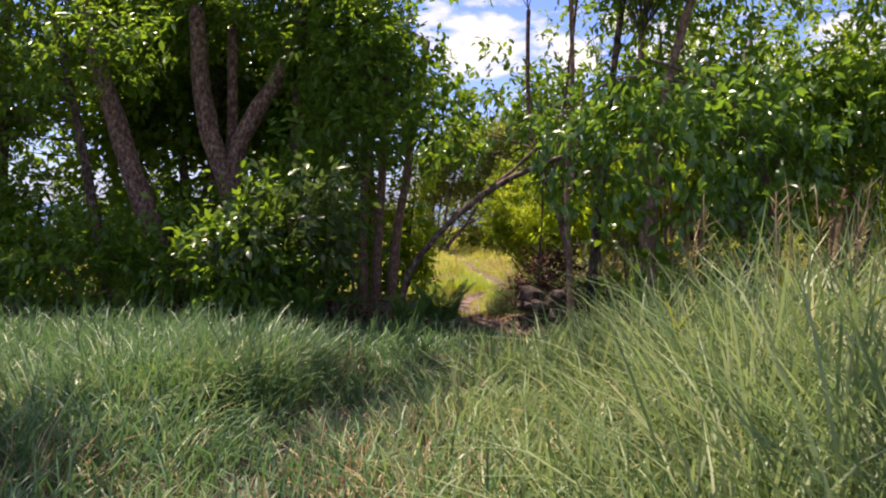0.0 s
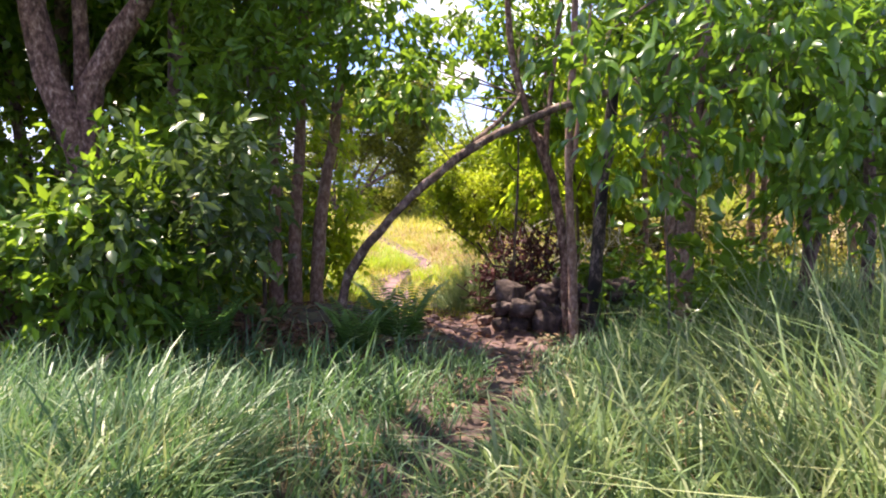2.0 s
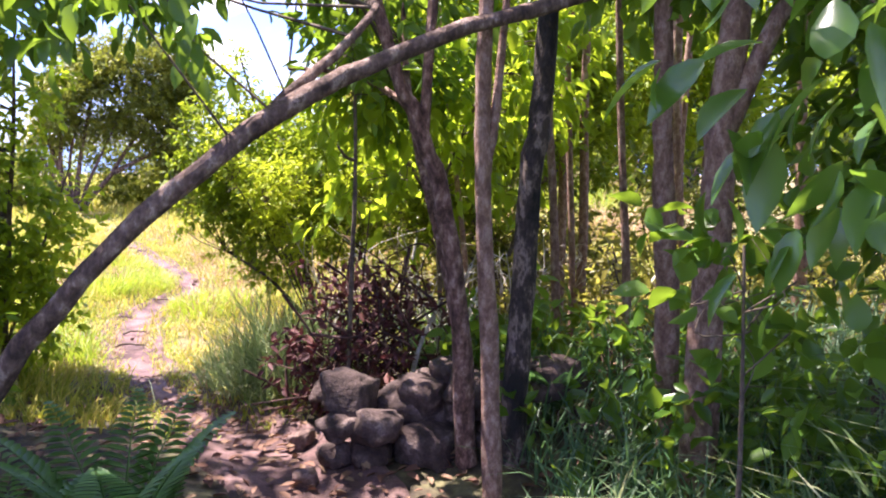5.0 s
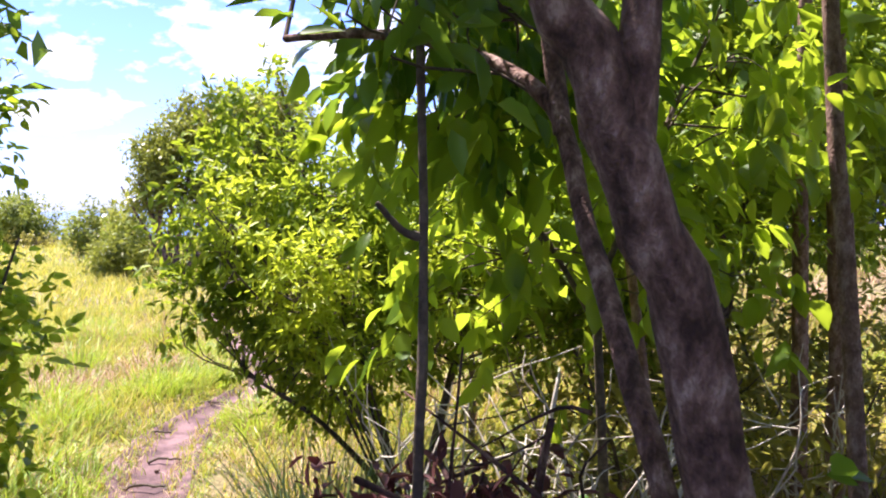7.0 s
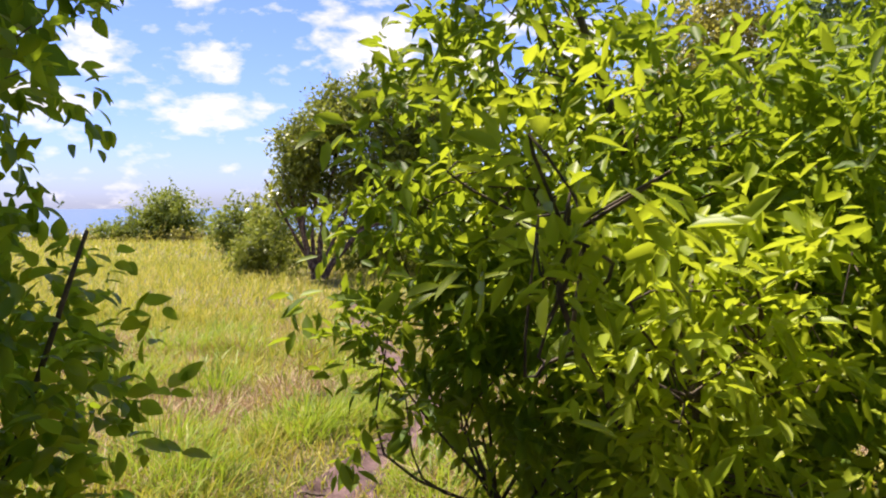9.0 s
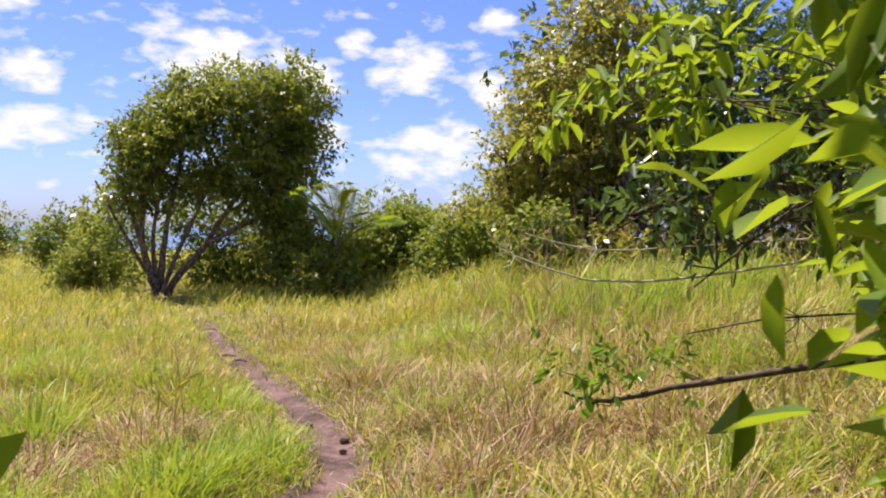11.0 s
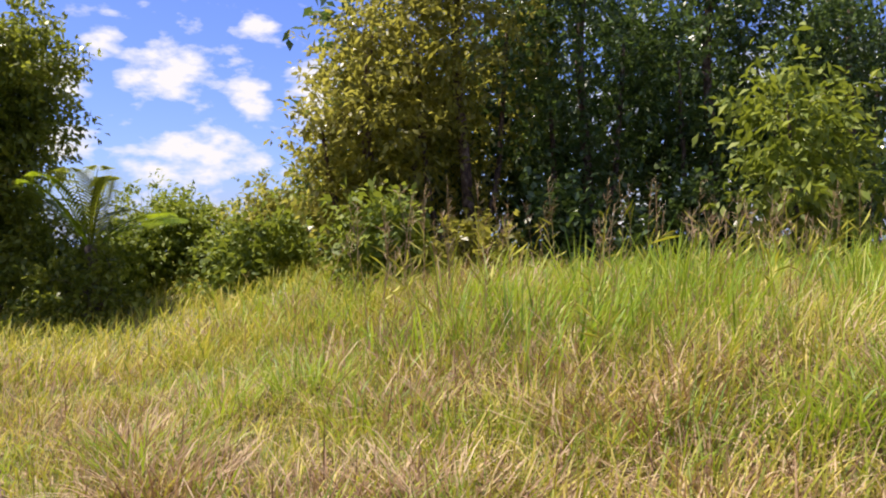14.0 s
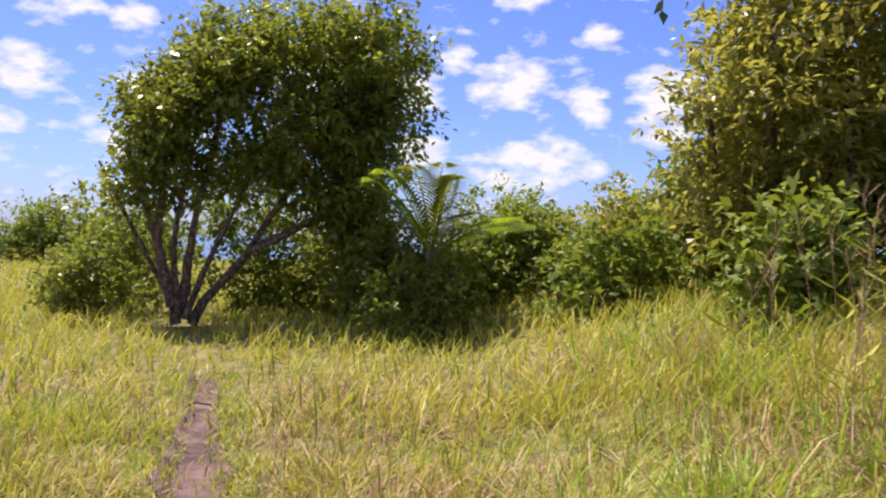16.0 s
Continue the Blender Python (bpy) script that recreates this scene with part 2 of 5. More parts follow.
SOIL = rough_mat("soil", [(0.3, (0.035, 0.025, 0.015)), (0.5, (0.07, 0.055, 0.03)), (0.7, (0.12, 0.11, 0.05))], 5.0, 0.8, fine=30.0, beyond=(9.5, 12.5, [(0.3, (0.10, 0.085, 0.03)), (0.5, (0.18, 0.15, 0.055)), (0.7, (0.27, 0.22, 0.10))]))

m, n, l, b = material("sea_water", 0.18)
b.inputs["Base Color"].default_value = (0.02, 0.07, 0.16, 1)
wt = noise_tex(n, l, 0.05, 5.0)
wb = n.new("ShaderNodeBump")
wb.inputs["Strength"].default_value, wb.inputs["Distance"].default_value = 0.5, 1.0
l.new(wt.outputs["Fac"], wb.inputs["Height"])
l.new(wb.outputs[0], b.inputs["Normal"])
WATER = m

# ---- mesh helpers ----
rng = np.random.default_rng(7)


def smooth(a, b, v):
    k = np.clip((np.asarray(v, float) - a) / (b - a), 0, 1)
    return k * k * (3 - 2 * k)


def mesh(name, verts, faces, mat, shade=False):
    """A mesh from an (n, 3) array and a list of face arrays, each (m, corners)."""
    me = bpy.data.meshes.new(name)
    verts = np.asarray(verts, np.float32)
    faces = [np.asarray(f, np.int32) for f in faces if len(f)]
    me.vertices.add(len(verts))
    me.vertices.foreach_set("co", verts.ravel())
    loops = np.concatenate([f.ravel() for f in faces])
    size = np.concatenate([np.full(len(f), f.shape[1], np.int32) for f in faces])
    me.loops.add(len(loops))
    me.loops.foreach_set("vertex_index", loops)
    me.polygons.add(len(size))
    me.polygons.foreach_set("loop_start", np.r_[0, np.cumsum(size)[:-1]].astype(np.int32))
    me.polygons.foreach_set("loop_total", size)
    if shade:
        me.polygons.foreach_set("use_smooth", np.ones(len(size), bool))
    me.materials.append(mat)
    me.update(calc_edges=True)
    return me


def part(name, me, parent, label="", kind=""):
    ob = new(name, me)
    ob.parent = parent
    return tagged(ob, label, kind=kind)


def thing(name, label, category, at=(0, 0, 0), group="", kind=""):
    ob = new(name)
    ob.location = at
    ob.empty_display_size = 0.1
    return tagged(ob, label, category, group, kind)


def tube(points, r0, r1, sides=8, wobble=0.0, steps=4):
    """Tapered round limb along a smooth line through the points: verts and faces."""
    p = np.asarray(points, float)
    if len(p) > 2:
        q = np.vstack([2 * p[0] - p[1], p, 2 * p[-1] - p[-2]])
        out = []
        for i in range(1, len(q) - 2):
            for k in np.linspace(0, 1, steps, endpoint=False):
                a, b_, c, d = q[i - 1 : i + 3]
                out.append(0.5 * (2 * b_ + (c - a) * k + (2 * a - 5 * b_ + 4 * c - d) * k * k + (3 * b_ - a - 3 * c + d) * k ** 3))
        p = np.array(out + [p[-1]])
    n_ = len(p)
    if wobble:
        p[1:-1] += rng.normal(0, wobble, (n_ - 2, 3))
    tan = np.gradient(p, axis=0)
    tan /= np.linalg.norm(tan, axis=1)[:, None] + 1e-9
    ref = np.where(np.abs(tan[:, 2:]) > 0.9, [[1.0, 0, 0]], [[0, 0, 1.0]])
    u = np.cross(tan, ref)
    u /= np.linalg.norm(u, axis=1)[:, None]
    w = np.cross(tan, u)
    for i in range(1, n_):
        if u[i] @ u[i - 1] < 0:
            u[i], w[i] = -u[i], -w[i]
    ang = np.linspace(0, 2 * np.pi, sides, endpoint=False)
    rad = np.linspace(r0, r1, n_)[:, None] * (1 + (rng.normal(0, 0.07, (n_, sides)) if sides > 5 else 0))
    v = p[:, None] + (np.cos(ang)[None, :, None] * u[:, None] + np.sin(ang)[None, :, None] * w[:, None]) * rad[..., None]
    i, j = np.meshgrid(np.arange(n_ - 1), np.arange(sides), indexing="ij")
    a = i * sides + j
    b_ = i * sides + (j + 1) % sides
    f = np.stack([a, b_, b_ + sides, a + sides], -1).reshape(-1, 4)
    v = np.vstack([v.reshape(-1, 3), p[-1:] + tan[-1:] * r1])
    k = (n_ - 1) * sides
    cap = np.stack([k + np.arange(sides), k + (np.arange(sides) + 1) % sides, np.full(sides, len(v) - 1)], -1)
    return v, [f, cap]


def joined(pieces):
    """Several (verts, faces) as one."""
    vs, quads, tris, o = [], [], [], 0
    for v, fs in pieces:
        for f in fs:
            (quads if f.shape[1] == 4 else tris).append(f + o)
        vs.append(v)
        o += len(v)
    return np.vstack(vs), [np.vstack(x) for x in (quads, tris) if x]


def unit(v):
    return v / (np.linalg.norm(v, axis=-1, keepdims=True) + 1e-9)


def leaf_cloud(at, along, face, length, width, fine=True):
    """Leaves: bent blades with a folded midrib; at, along, face: (n, 3)."""
    along = unit(along)
    side = unit(np.cross(along, face))
    nrm = np.cross(side, along)
    L, W = length[:, None], width[:, None]
    if fine == "big":
        mid, left, right = [], [], []
        for s_, w_ in ((0.0, 0.0), (0.12, 0.26), (0.34, 0.47), (0.6, 0.43), (0.82, 0.24), (1.0, 0.0)):
            c_ = at + along * L * s_ - nrm * L * 0.24 * s_ * s_
            mid.append(c_)
            if w_:
                left.append(c_ + side * W * w_ + nrm * W * w_ * 0.35)
                right.append(c_ - side * W * w_ + nrm * W * w_ * 0.35)
        v = np.stack(mid + left + right, 1)
        k = np.arange(len(at))[:, None] * 14
        quads = [k + [i_, i_ + 1, 6 + i_, 5 + i_] for i_ in (1, 2, 3)] + [k + [i_ + 1, i_, 9 + i_, 10 + i_] for i_ in (1, 2, 3)]
        tris = [k + [0, 1, 6], k + [1, 0, 10], k + [5, 9, 4], k + [5, 4, 13]]
        return v.reshape(-1, 3), [np.vstack(quads), np.vstack(tris)]
    tip = at + along * L - nrm * L * 0.12
    if fine:
        v = np.stack([at, at + along * L * 0.28 + side * W * 0.42 + nrm * W * 0.16, at + along * L * 0.62 + side * W * 0.40 + nrm * W * 0.10, tip,
                      at + along * L * 0.62 - side * W * 0.40 + nrm * W * 0.10, at + along * L * 0.28 - side * W * 0.42 + nrm * W * 0.16], 1)
        k = np.arange(len(at))[:, None] * 6
        f = np.vstack([k + [0, 1, 2, 3], k + [0, 3, 4, 5]])
    else:
        v = np.stack([at, at + along * L * 0.5 + side * W * 0.5 + nrm * W * 0.15, tip, at + along * L * 0.5 - side * W * 0.5 + nrm * W * 0.15], 1)
        k = np.arange(len(at))[:, None] * 4
        f = k + [0, 1, 2, 3]
    return v.reshape(-1, 3), [f]


def lumps(blobs):
    """Breaks big leaf masses into boughs with gaps between them."""
    out = []
    for c, r, count in blobs:
        if count < 2400:
            out.append((c, r, count))
            continue
        k = int(np.clip(count // 330, 9, 26))
        c, r = np.asarray(c, float), np.asarray(r, float)
        out.append((c, r * 0.8, int(count * 0.16)))
        d = unit(rng.normal(size=(k, 3)))
        for q in range(k):
            w = rng.uniform(0.75, 1.25)
            out.append((c + d[q] * r * rng.uniform(0.5, 0.82), r * 0.36 * w, int(count * 0.84 / k * w)))
    return out


def crown(blobs, size, fine=True, slim=0.45, spray=9, droop=0.35, hollow=0.35):
    """Leafy sprays through ellipsoids (centre, radii, leaves). Returns the leaves and the sprays' feet."""
    ats, alongs, faces, feet = [], [], [], []
    for c, r, count in lumps(blobs):
        k = max(1, int(count / spray))
        d = unit(rng.normal(size=(k, 3)))
        lump = 1 + 0.22 * np.sin(d[:, 0] * 5 + c[0] * 3) * np.cos(d[:, 2] * 4 + c[1]) + rng.normal(0, 0.09, k)
        rad = (hollow + (1 - hollow) * rng.random(k) ** 0.55) * lump
        foot = np.asarray(c) + d * rad[:, None] * np.asarray(r)
        out = unit(d * 0.9 + rng.normal(0, 0.55, (k, 3)) + [0, 0, 0.15])
        feet.append((np.asarray(c, float), foot))
        span = size * rng.uniform(2.0, 4.0, k)
        s = rng.random((k, spray))
        pos = foot[:, None] + out[:, None] * (s * span[:, None])[..., None] + rng.normal(0, size * 0.25, (k, spray, 3))
        al = unit(out[:, None] * 0.7 + rng.normal(0, 0.75, (k, spray, 3)) - [0, 0, droop])
        fc = unit(rng.normal(0, 0.55, (k, spray, 3)) + [0, 0, 1.0])
        ats.append(pos.reshape(-1, 3)), alongs.append(al.reshape(-1, 3)), faces.append(fc.reshape(-1, 3))
    at, al, fc = np.vstack(ats), np.vstack(alongs), np.vstack(faces)
    ln = size * rng.uniform(0.65, 1.3, len(at))
    return leaf_cloud(at, al, fc, ln, ln * slim * rng.uniform(0.8, 1.2, len(at)), fine), feet


# ---- ground ----
TRACK = np.array([(0.9, -6), (0.45, -3), (0.05, -1), (-0.35, 1), (-0.62, 2.5), (-0.5, 3.8), (-0.05, 4.8), (0.5, 5.6), (0.85, 6.6), (1.1, 7.6), (1.0, 8.8),
                  (0.55, 10), (0.28, 11.5), (0.15, 13), (0.08, 14.5), (0.3, 15.6), (0.85, 16.6), (0.98, 17.4), (0.7, 18.8), (0.3, 20.8), (-0.05, 23), (-0.4, 25.5), (-0.9, 28), (-2.2, 33), (-6, 42)])
fine_y = np.linspace(-6, 42, 600)
fine_x = np.interp(fine_y, TRACK[:, 1], TRACK[:, 0])
fine_x = np.convolve(np.pad(fine_x, 8, mode="edge"), np.ones(17) / 17, "valid")


def off_track(x, y):
    """Distance across the footpath's line."""
    return np.abs(x - np.interp(y, fine_y, fine_x)) * np.where(np.abs(np.asarray(y) - 4.6) < 1.2, 0.8, 1.0)


def height(x, y):
    x, y = np.asarray(x, float), np.asarray(y, float)
    z = 0.45 * (1 - smooth(8.8, 13.5, y))
    d = off_track(x, y)
    z = z + 0.20 * np.exp(-((y - 8.9) / 0.9) ** 2) * smooth(0.45, 1.2, d) * (1 - smooth(9, 14, np.abs(x)))
    z = z + 0.62 * smooth(1.6, 5.5, x) * smooth(13, 18, y) * (1 - smooth(40, 60, y))
    z = z - 0.3 * smooth(25, 60, y) - 40 * smooth(75, 190, y + 0.25 * np.abs(x))
    z = z + 0.025 * np.sin(x * 2.1 + y * 1.3) * np.sin(y * 1.7 - x) + 0.012 * np.sin(x * 6 + 1) * np.sin(y * 5.3)
    return z - 0.05 * np.exp(-(d / 0.3) ** 2) * (y < 44)


def spread(lo, hi, step, far):
    a = np.arange(lo, hi + step, step)
    g = np.cumsum(step * 1.22 ** np.arange(1, 60))
    g = g[g < far]
    return np.r_[(lo - g)[::-1], a, hi + g]


gx, gy = spread(-9, 14, 0.22, 4000), spread(-5, 36, 0.22, 4000)
X, Y = np.meshgrid(gx, gy, indexing="ij")
V = np.stack([X, Y, height(X, Y) - 0.07 * (1 - smooth(0.10, 0.34, off_track(X, Y))) * (1 - smooth(26, 28, Y))], -1).reshape(-1, 3)
i, j = np.meshgrid(np.arange(len(gx) - 1), np.arange(len(gy) - 1), indexing="ij")
k = (i * len(gy) + j).ravel()
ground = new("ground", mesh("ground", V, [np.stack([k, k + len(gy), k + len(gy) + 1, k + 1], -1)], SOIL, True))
tagged(ground, "brown thatch and soil under the grass of field and wood", "ground", kind="structure")

rows_, cols_ = len(fine_y), 17
half = 0.17 + 0.035 * np.sin(fine_y * 2.3) + 0.02 * np.sin(fine_y * 5.1) + 0.25 * np.exp(-((fine_y - 6.7) / 1.8) ** 2) - 0.05 * (fine_y < 4.8) + 0.06 * smooth(9, 10, fine_y) * (1 - smooth(14.5, 16, fine_y)) + 0.05 * smooth(8, 9.5, fine_y) * (1 - smooth(11.5, 13, fine_y))
half = half * (1 - 0.2 * smooth(14.5, 16, fine_y)) * (1 - 0.45 * smooth(22, 26, fine_y)) * (1 - 0.6 * smooth(30, 34, fine_y))
half = half * (0.45 + 0.55 * smooth(4.8, 6.0, fine_y))
c = np.linspace(-1, 1, cols_)
ragged = 0.03 * np.sin(fine_y * 9.1)[:, None] * np.sign(c) + 0.02 * np.sin(fine_y * 17.3 + 2)[:, None] + rng.normal(0, 0.012, (rows_, cols_))
PX = fine_x[:, None] + c[None] * (half[:, None] * 1.15 + 0.09 - 0.03 * smooth(20, 24, fine_y)[:, None]) + ragged * np.clip(half / 0.2, 0, 1)[:, None] * np.clip(np.abs(c) - 0.4, 0, 1)
PY = np.repeat(fine_y[:, None], cols_, 1)
PZ = height(PX, PY) + np.interp(np.abs(c), (0, 0.55, 0.76, 0.88, 1), (-0.012, -0.008, 0.03, 0.02, -0.10))[None] + 0.008 * np.sin(PY * 7 + PX * 11) * np.sin(PY * 3.1) + rng.normal(0, 0.003, PX.shape) - 0.2 * smooth(25.5, 28.0, PY)
i, j = np.meshgrid(np.arange(rows_ - 1), np.arange(cols_ - 1), indexing="ij")
k = (i * cols_ + j).ravel()
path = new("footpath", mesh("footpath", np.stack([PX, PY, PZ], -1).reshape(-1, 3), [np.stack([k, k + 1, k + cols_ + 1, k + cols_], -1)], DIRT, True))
tagged(path, "narrow trodden footpath of bare reddish-brown dirt", "path", kind="structure")

a = np.array([(-4500, 120, -19), (4500, 120, -19), (4500, 4600, -19), (-4500, 4600, -19)], float)
tagged(new("water", mesh("sea", a, [np.array([[0, 1, 2, 3]])], WATER)), "calm blue sea below the field", "sea", kind="structure")

# ---- trees and shrubs ----
def tree(name, label, category, stems, blobs, leaf, size, mat, bark=None, fine=True, slim=0.45, twigs=40, group="", droop=0.35, spray=9, hollow=0.35):
    """stems: (points, radius at the foot, at the top)."""
    x, y, _ = stems[0][0][0]
    base = Vector((x, y, float(height(x, y))))
    t = thing(name, label, category, base, group)
    off = np.array(base)
    bark = bark or BARK_GREY
    for i_, (pts, r0, r1) in enumerate(stems):
        p = np.asarray(pts, float) - off
        nm = "trunk" if i_ == 0 else "limb"
        part(nm, mesh(nm, *tube(p, r0, r1, 10, r0 * 0.06), bark, True), t)
    if blobs:
        (v, f), feet = crown(blobs, size, fine, slim, spray, droop, hollow)
        part("crown", mesh("crown", v - off, f, mat, fine == "big"), t)
        ends = np.vstack([np.stack([np.interp(np.linspace(0.25, 1, 14) * (len(s[0]) - 1), np.arange(len(s[0])), np.asarray(s[0], float)[:, a_]) for a_ in range(3)], -1) for s in stems])
        bits = []
        for c_, foot in feet:
            pick = foot[rng.permutation(len(foot))[: max(3, twigs // len(feet))]]
            for q in pick:
                hub = ends[np.argmin(np.linalg.norm(ends - q, axis=1) + 0.8 * np.maximum(0, ends[:, 2] - q[2] + 0.15) + rng.random(len(ends)) * 0.3)]
                mid = hub * 0.45 + q * 0.55 + rng.normal(0, 0.08, 3)
                bits.append(tube([hub - off, mid - off, q - off], 0.003 + 0.0035 * np.linalg.norm(q - hub), 0.0015, 4, 0, 3))
        if bits:
            part("branching", mesh("branching", *joined(bits), BARK_TWIG), t, kind="stuff")
    return t

# the leaning tree over the footpath and the stems beside it
# The darker bark on this trunk carries the shade of the canopy above.
tree("leaning_tree", "grey-barked tree leaning low over the footpath", "tree",
     [([(-0.36, 8.0, 0.6), (-0.28, 7.95, 1.11), (0.09, 7.8, 1.615), (0.47, 7.75, 1.975), (0.785, 7.75, 2.2), (1.06, 7.75, 2.345), (1.5, 7.85, 2.53), (2.1, 7.95, 2.72), (2.8, 8.1, 3.1)], 0.041, 0.03),
      ([(0.6, 7.75, 2.06), (0.78, 7.8, 2.24), (0.98, 7.9, 2.4), (1.2, 8.1, 2.62), (1.3, 8.8, 2.75)], 0.026, 0.014)],
     [((2.6, 8.0, 3.1), (0.7, 0.6, 0.35), 1500), ((1.62, 9.85, 2.52), (0.22, 0.2, 0.13), 330), ((2.05, 9.95, 2.58), (0.28, 0.2, 0.18), 330), ((0.28, 7.75, 2.62), (0.28, 0.22, 0.16), 240), ((0.05, 8.6, 2.95), (0.4, 0.4, 0.4), 1000), ((-0.2, 9.0, 3.6), (0.35, 0.4, 0.4), 600), ((1.0, 8.9, 3.55), (0.7, 0.4, 0.4), 300)], "broad", 0.10, LEAF_WOOD, BARK_GREY, fine="big", droop=0.9, slim=0.5, twigs=26)
tree("forked_tree", "slender grey-brown tree forked above head height", "tree",
     [([(1.74, 8.38, 0.5), (1.68, 8.34, 1.2), (1.585, 8.3, 1.75), (1.5, 8.3, 2.02), (1.435, 8.3, 2.2), (1.345, 8.32, 2.42), (1.16, 8.4, 3.2), (1.15, 8.5, 4.4)], 0.051, 0.025),
      ([(1.475, 8.3, 2.1), (1.5, 8.32, 2.4), (1.6, 8.4, 3.2), (1.75, 8.5, 4.6)], 0.028, 0.018),
      ([(1.7, 8.37, 1.1), (1.655, 8.6, 1.65), (1.645, 8.85, 2.0), (1.63, 9.0, 2.26), (1.5, 9.2, 2.4), (1.3, 9.4, 2.48), (1.1, 9.6, 2.5)], 0.027, 0.01),
      ([(1.64, 8.97, 2.2), (1.63, 9.06, 2.6), (1.66, 9.2, 3.3)], 0.021, 0.012)],
     # The last blob is added to shade the hanging leaves below it.
     [((1.5, 8.6, 5.7), (1.3, 1.0, 0.9), 2200), ((1.7, 9.2, 3.3), (0.7, 0.5, 0.5), 900), ((1.32, 8.95, 2.52), (0.16, 0.15, 0.09), 150), ((1.5, 10.2, 3.55), (0.4, 0.35, 0.14), 560)], "broad", 0.11, LEAF_WOOD, BARK_BROWN)
tree("straight_tree", "thin straight pinkish-grey tree stem", "tree",
     [([(1.69, 7.95, 0.5), (1.66, 7.95, 1.3), (1.62, 7.95, 1.9), (1.62, 7.96, 2.4), (1.66, 8.0, 3.5), (1.6, 8.0, 5.0)], 0.042, 0.025),
      ([(1.63, 7.95, 1.95), (1.69, 7.96, 2.35), (1.8, 8.0, 3.4)], 0.025, 0.012)],
     [((1.8, 7.9, 5.9), (1.1, 1.0, 0.9), 2200)], "broad", 0.11, LEAF_WOOD, BARK_PALE)
tree("black_barked_tree", "tree with black mottled bark and pale patches", "tree",
     [([(1.95, 8.3, 0.5), (1.98, 8.3, 1.2), (2.02, 8.3, 1.9), (2.08, 8.3, 2.35), (2.14, 8.35, 3.2), (2.3, 8.4, 4.6)], 0.068, 0.04)],
     [((2.9, 8.7, 5.2), (1.1, 1.0, 1.0), 1500)], "broad", 0.11, LEAF_WOOD, BARK_DARK)
tree("pale_tree", "old tree with flaking pale pinkish bark", "tree",
     [([(2.58, 7.68, 0.5), (2.55, 7.65, 1.2), (2.55, 7.62, 1.8), (2.57, 7.62, 2.3), (2.7, 7.6, 3.4), (3.0, 7.6, 4.6)], 0.085, 0.045),
      ([(2.56, 7.62, 2.1), (2.72, 7.5, 2.6), (3.0, 7.3, 3.2)], 0.05, 0.02)],
     [((3.0, 7.8, 5.0), (1.3, 1.1, 1.2), 1800), ((3.05, 7.0, 2.95), (0.6, 0.45, 0.4), 520)], "broad", 0.12, LEAF_WOOD, BARK_PALE)
tree("grey_tree", "slim grey tree stem beside the pale one", "tree",
     [([(2.6, 7.95, 0.5), (2.55, 7.92, 1.3), (2.48, 7.9, 1.9), (2.45, 7.9, 2.5), (2.45, 8.0, 4.0)], 0.062, 0.035)],
     [((2.7, 8.2, 5.3), (1.0, 0.9, 0.9), 2200)], "broad", 0.11, LEAF_WOOD, BARK_PALE)
tree("sapling", "thin dark straight sapling", "sapling",
     [([(1.33, 9.2, 0.5), (1.37, 9.2, 1.4), (1.39, 9.2, 1.9), (1.39, 9.2, 2.5), (1.4, 9.25, 3.2)], 0.015, 0.008),
      ([(1.39, 9.2, 1.98), (1.34, 9.2, 2.0), (1.28, 9.15, 2.06)], 0.012, 0.006)],
     [((1.45, 9.3, 3.2), (0.4, 0.4, 0.35), 260)], "broad", 0.12, LEAF_WOOD, BARK_TWIG, droop=0.9)

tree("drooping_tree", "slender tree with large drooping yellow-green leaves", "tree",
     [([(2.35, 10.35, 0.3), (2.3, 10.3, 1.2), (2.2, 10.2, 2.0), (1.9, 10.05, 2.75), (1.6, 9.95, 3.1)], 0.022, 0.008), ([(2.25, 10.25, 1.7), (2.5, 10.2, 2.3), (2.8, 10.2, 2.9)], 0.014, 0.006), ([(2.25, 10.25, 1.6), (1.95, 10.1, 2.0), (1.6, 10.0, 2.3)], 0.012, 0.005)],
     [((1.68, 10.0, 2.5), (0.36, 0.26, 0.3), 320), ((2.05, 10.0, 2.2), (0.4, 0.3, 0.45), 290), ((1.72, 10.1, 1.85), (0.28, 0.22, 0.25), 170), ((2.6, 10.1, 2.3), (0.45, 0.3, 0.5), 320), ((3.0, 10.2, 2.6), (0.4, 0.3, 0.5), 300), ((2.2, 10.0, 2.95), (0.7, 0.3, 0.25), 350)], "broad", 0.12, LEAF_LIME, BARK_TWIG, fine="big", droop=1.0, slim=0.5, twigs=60)
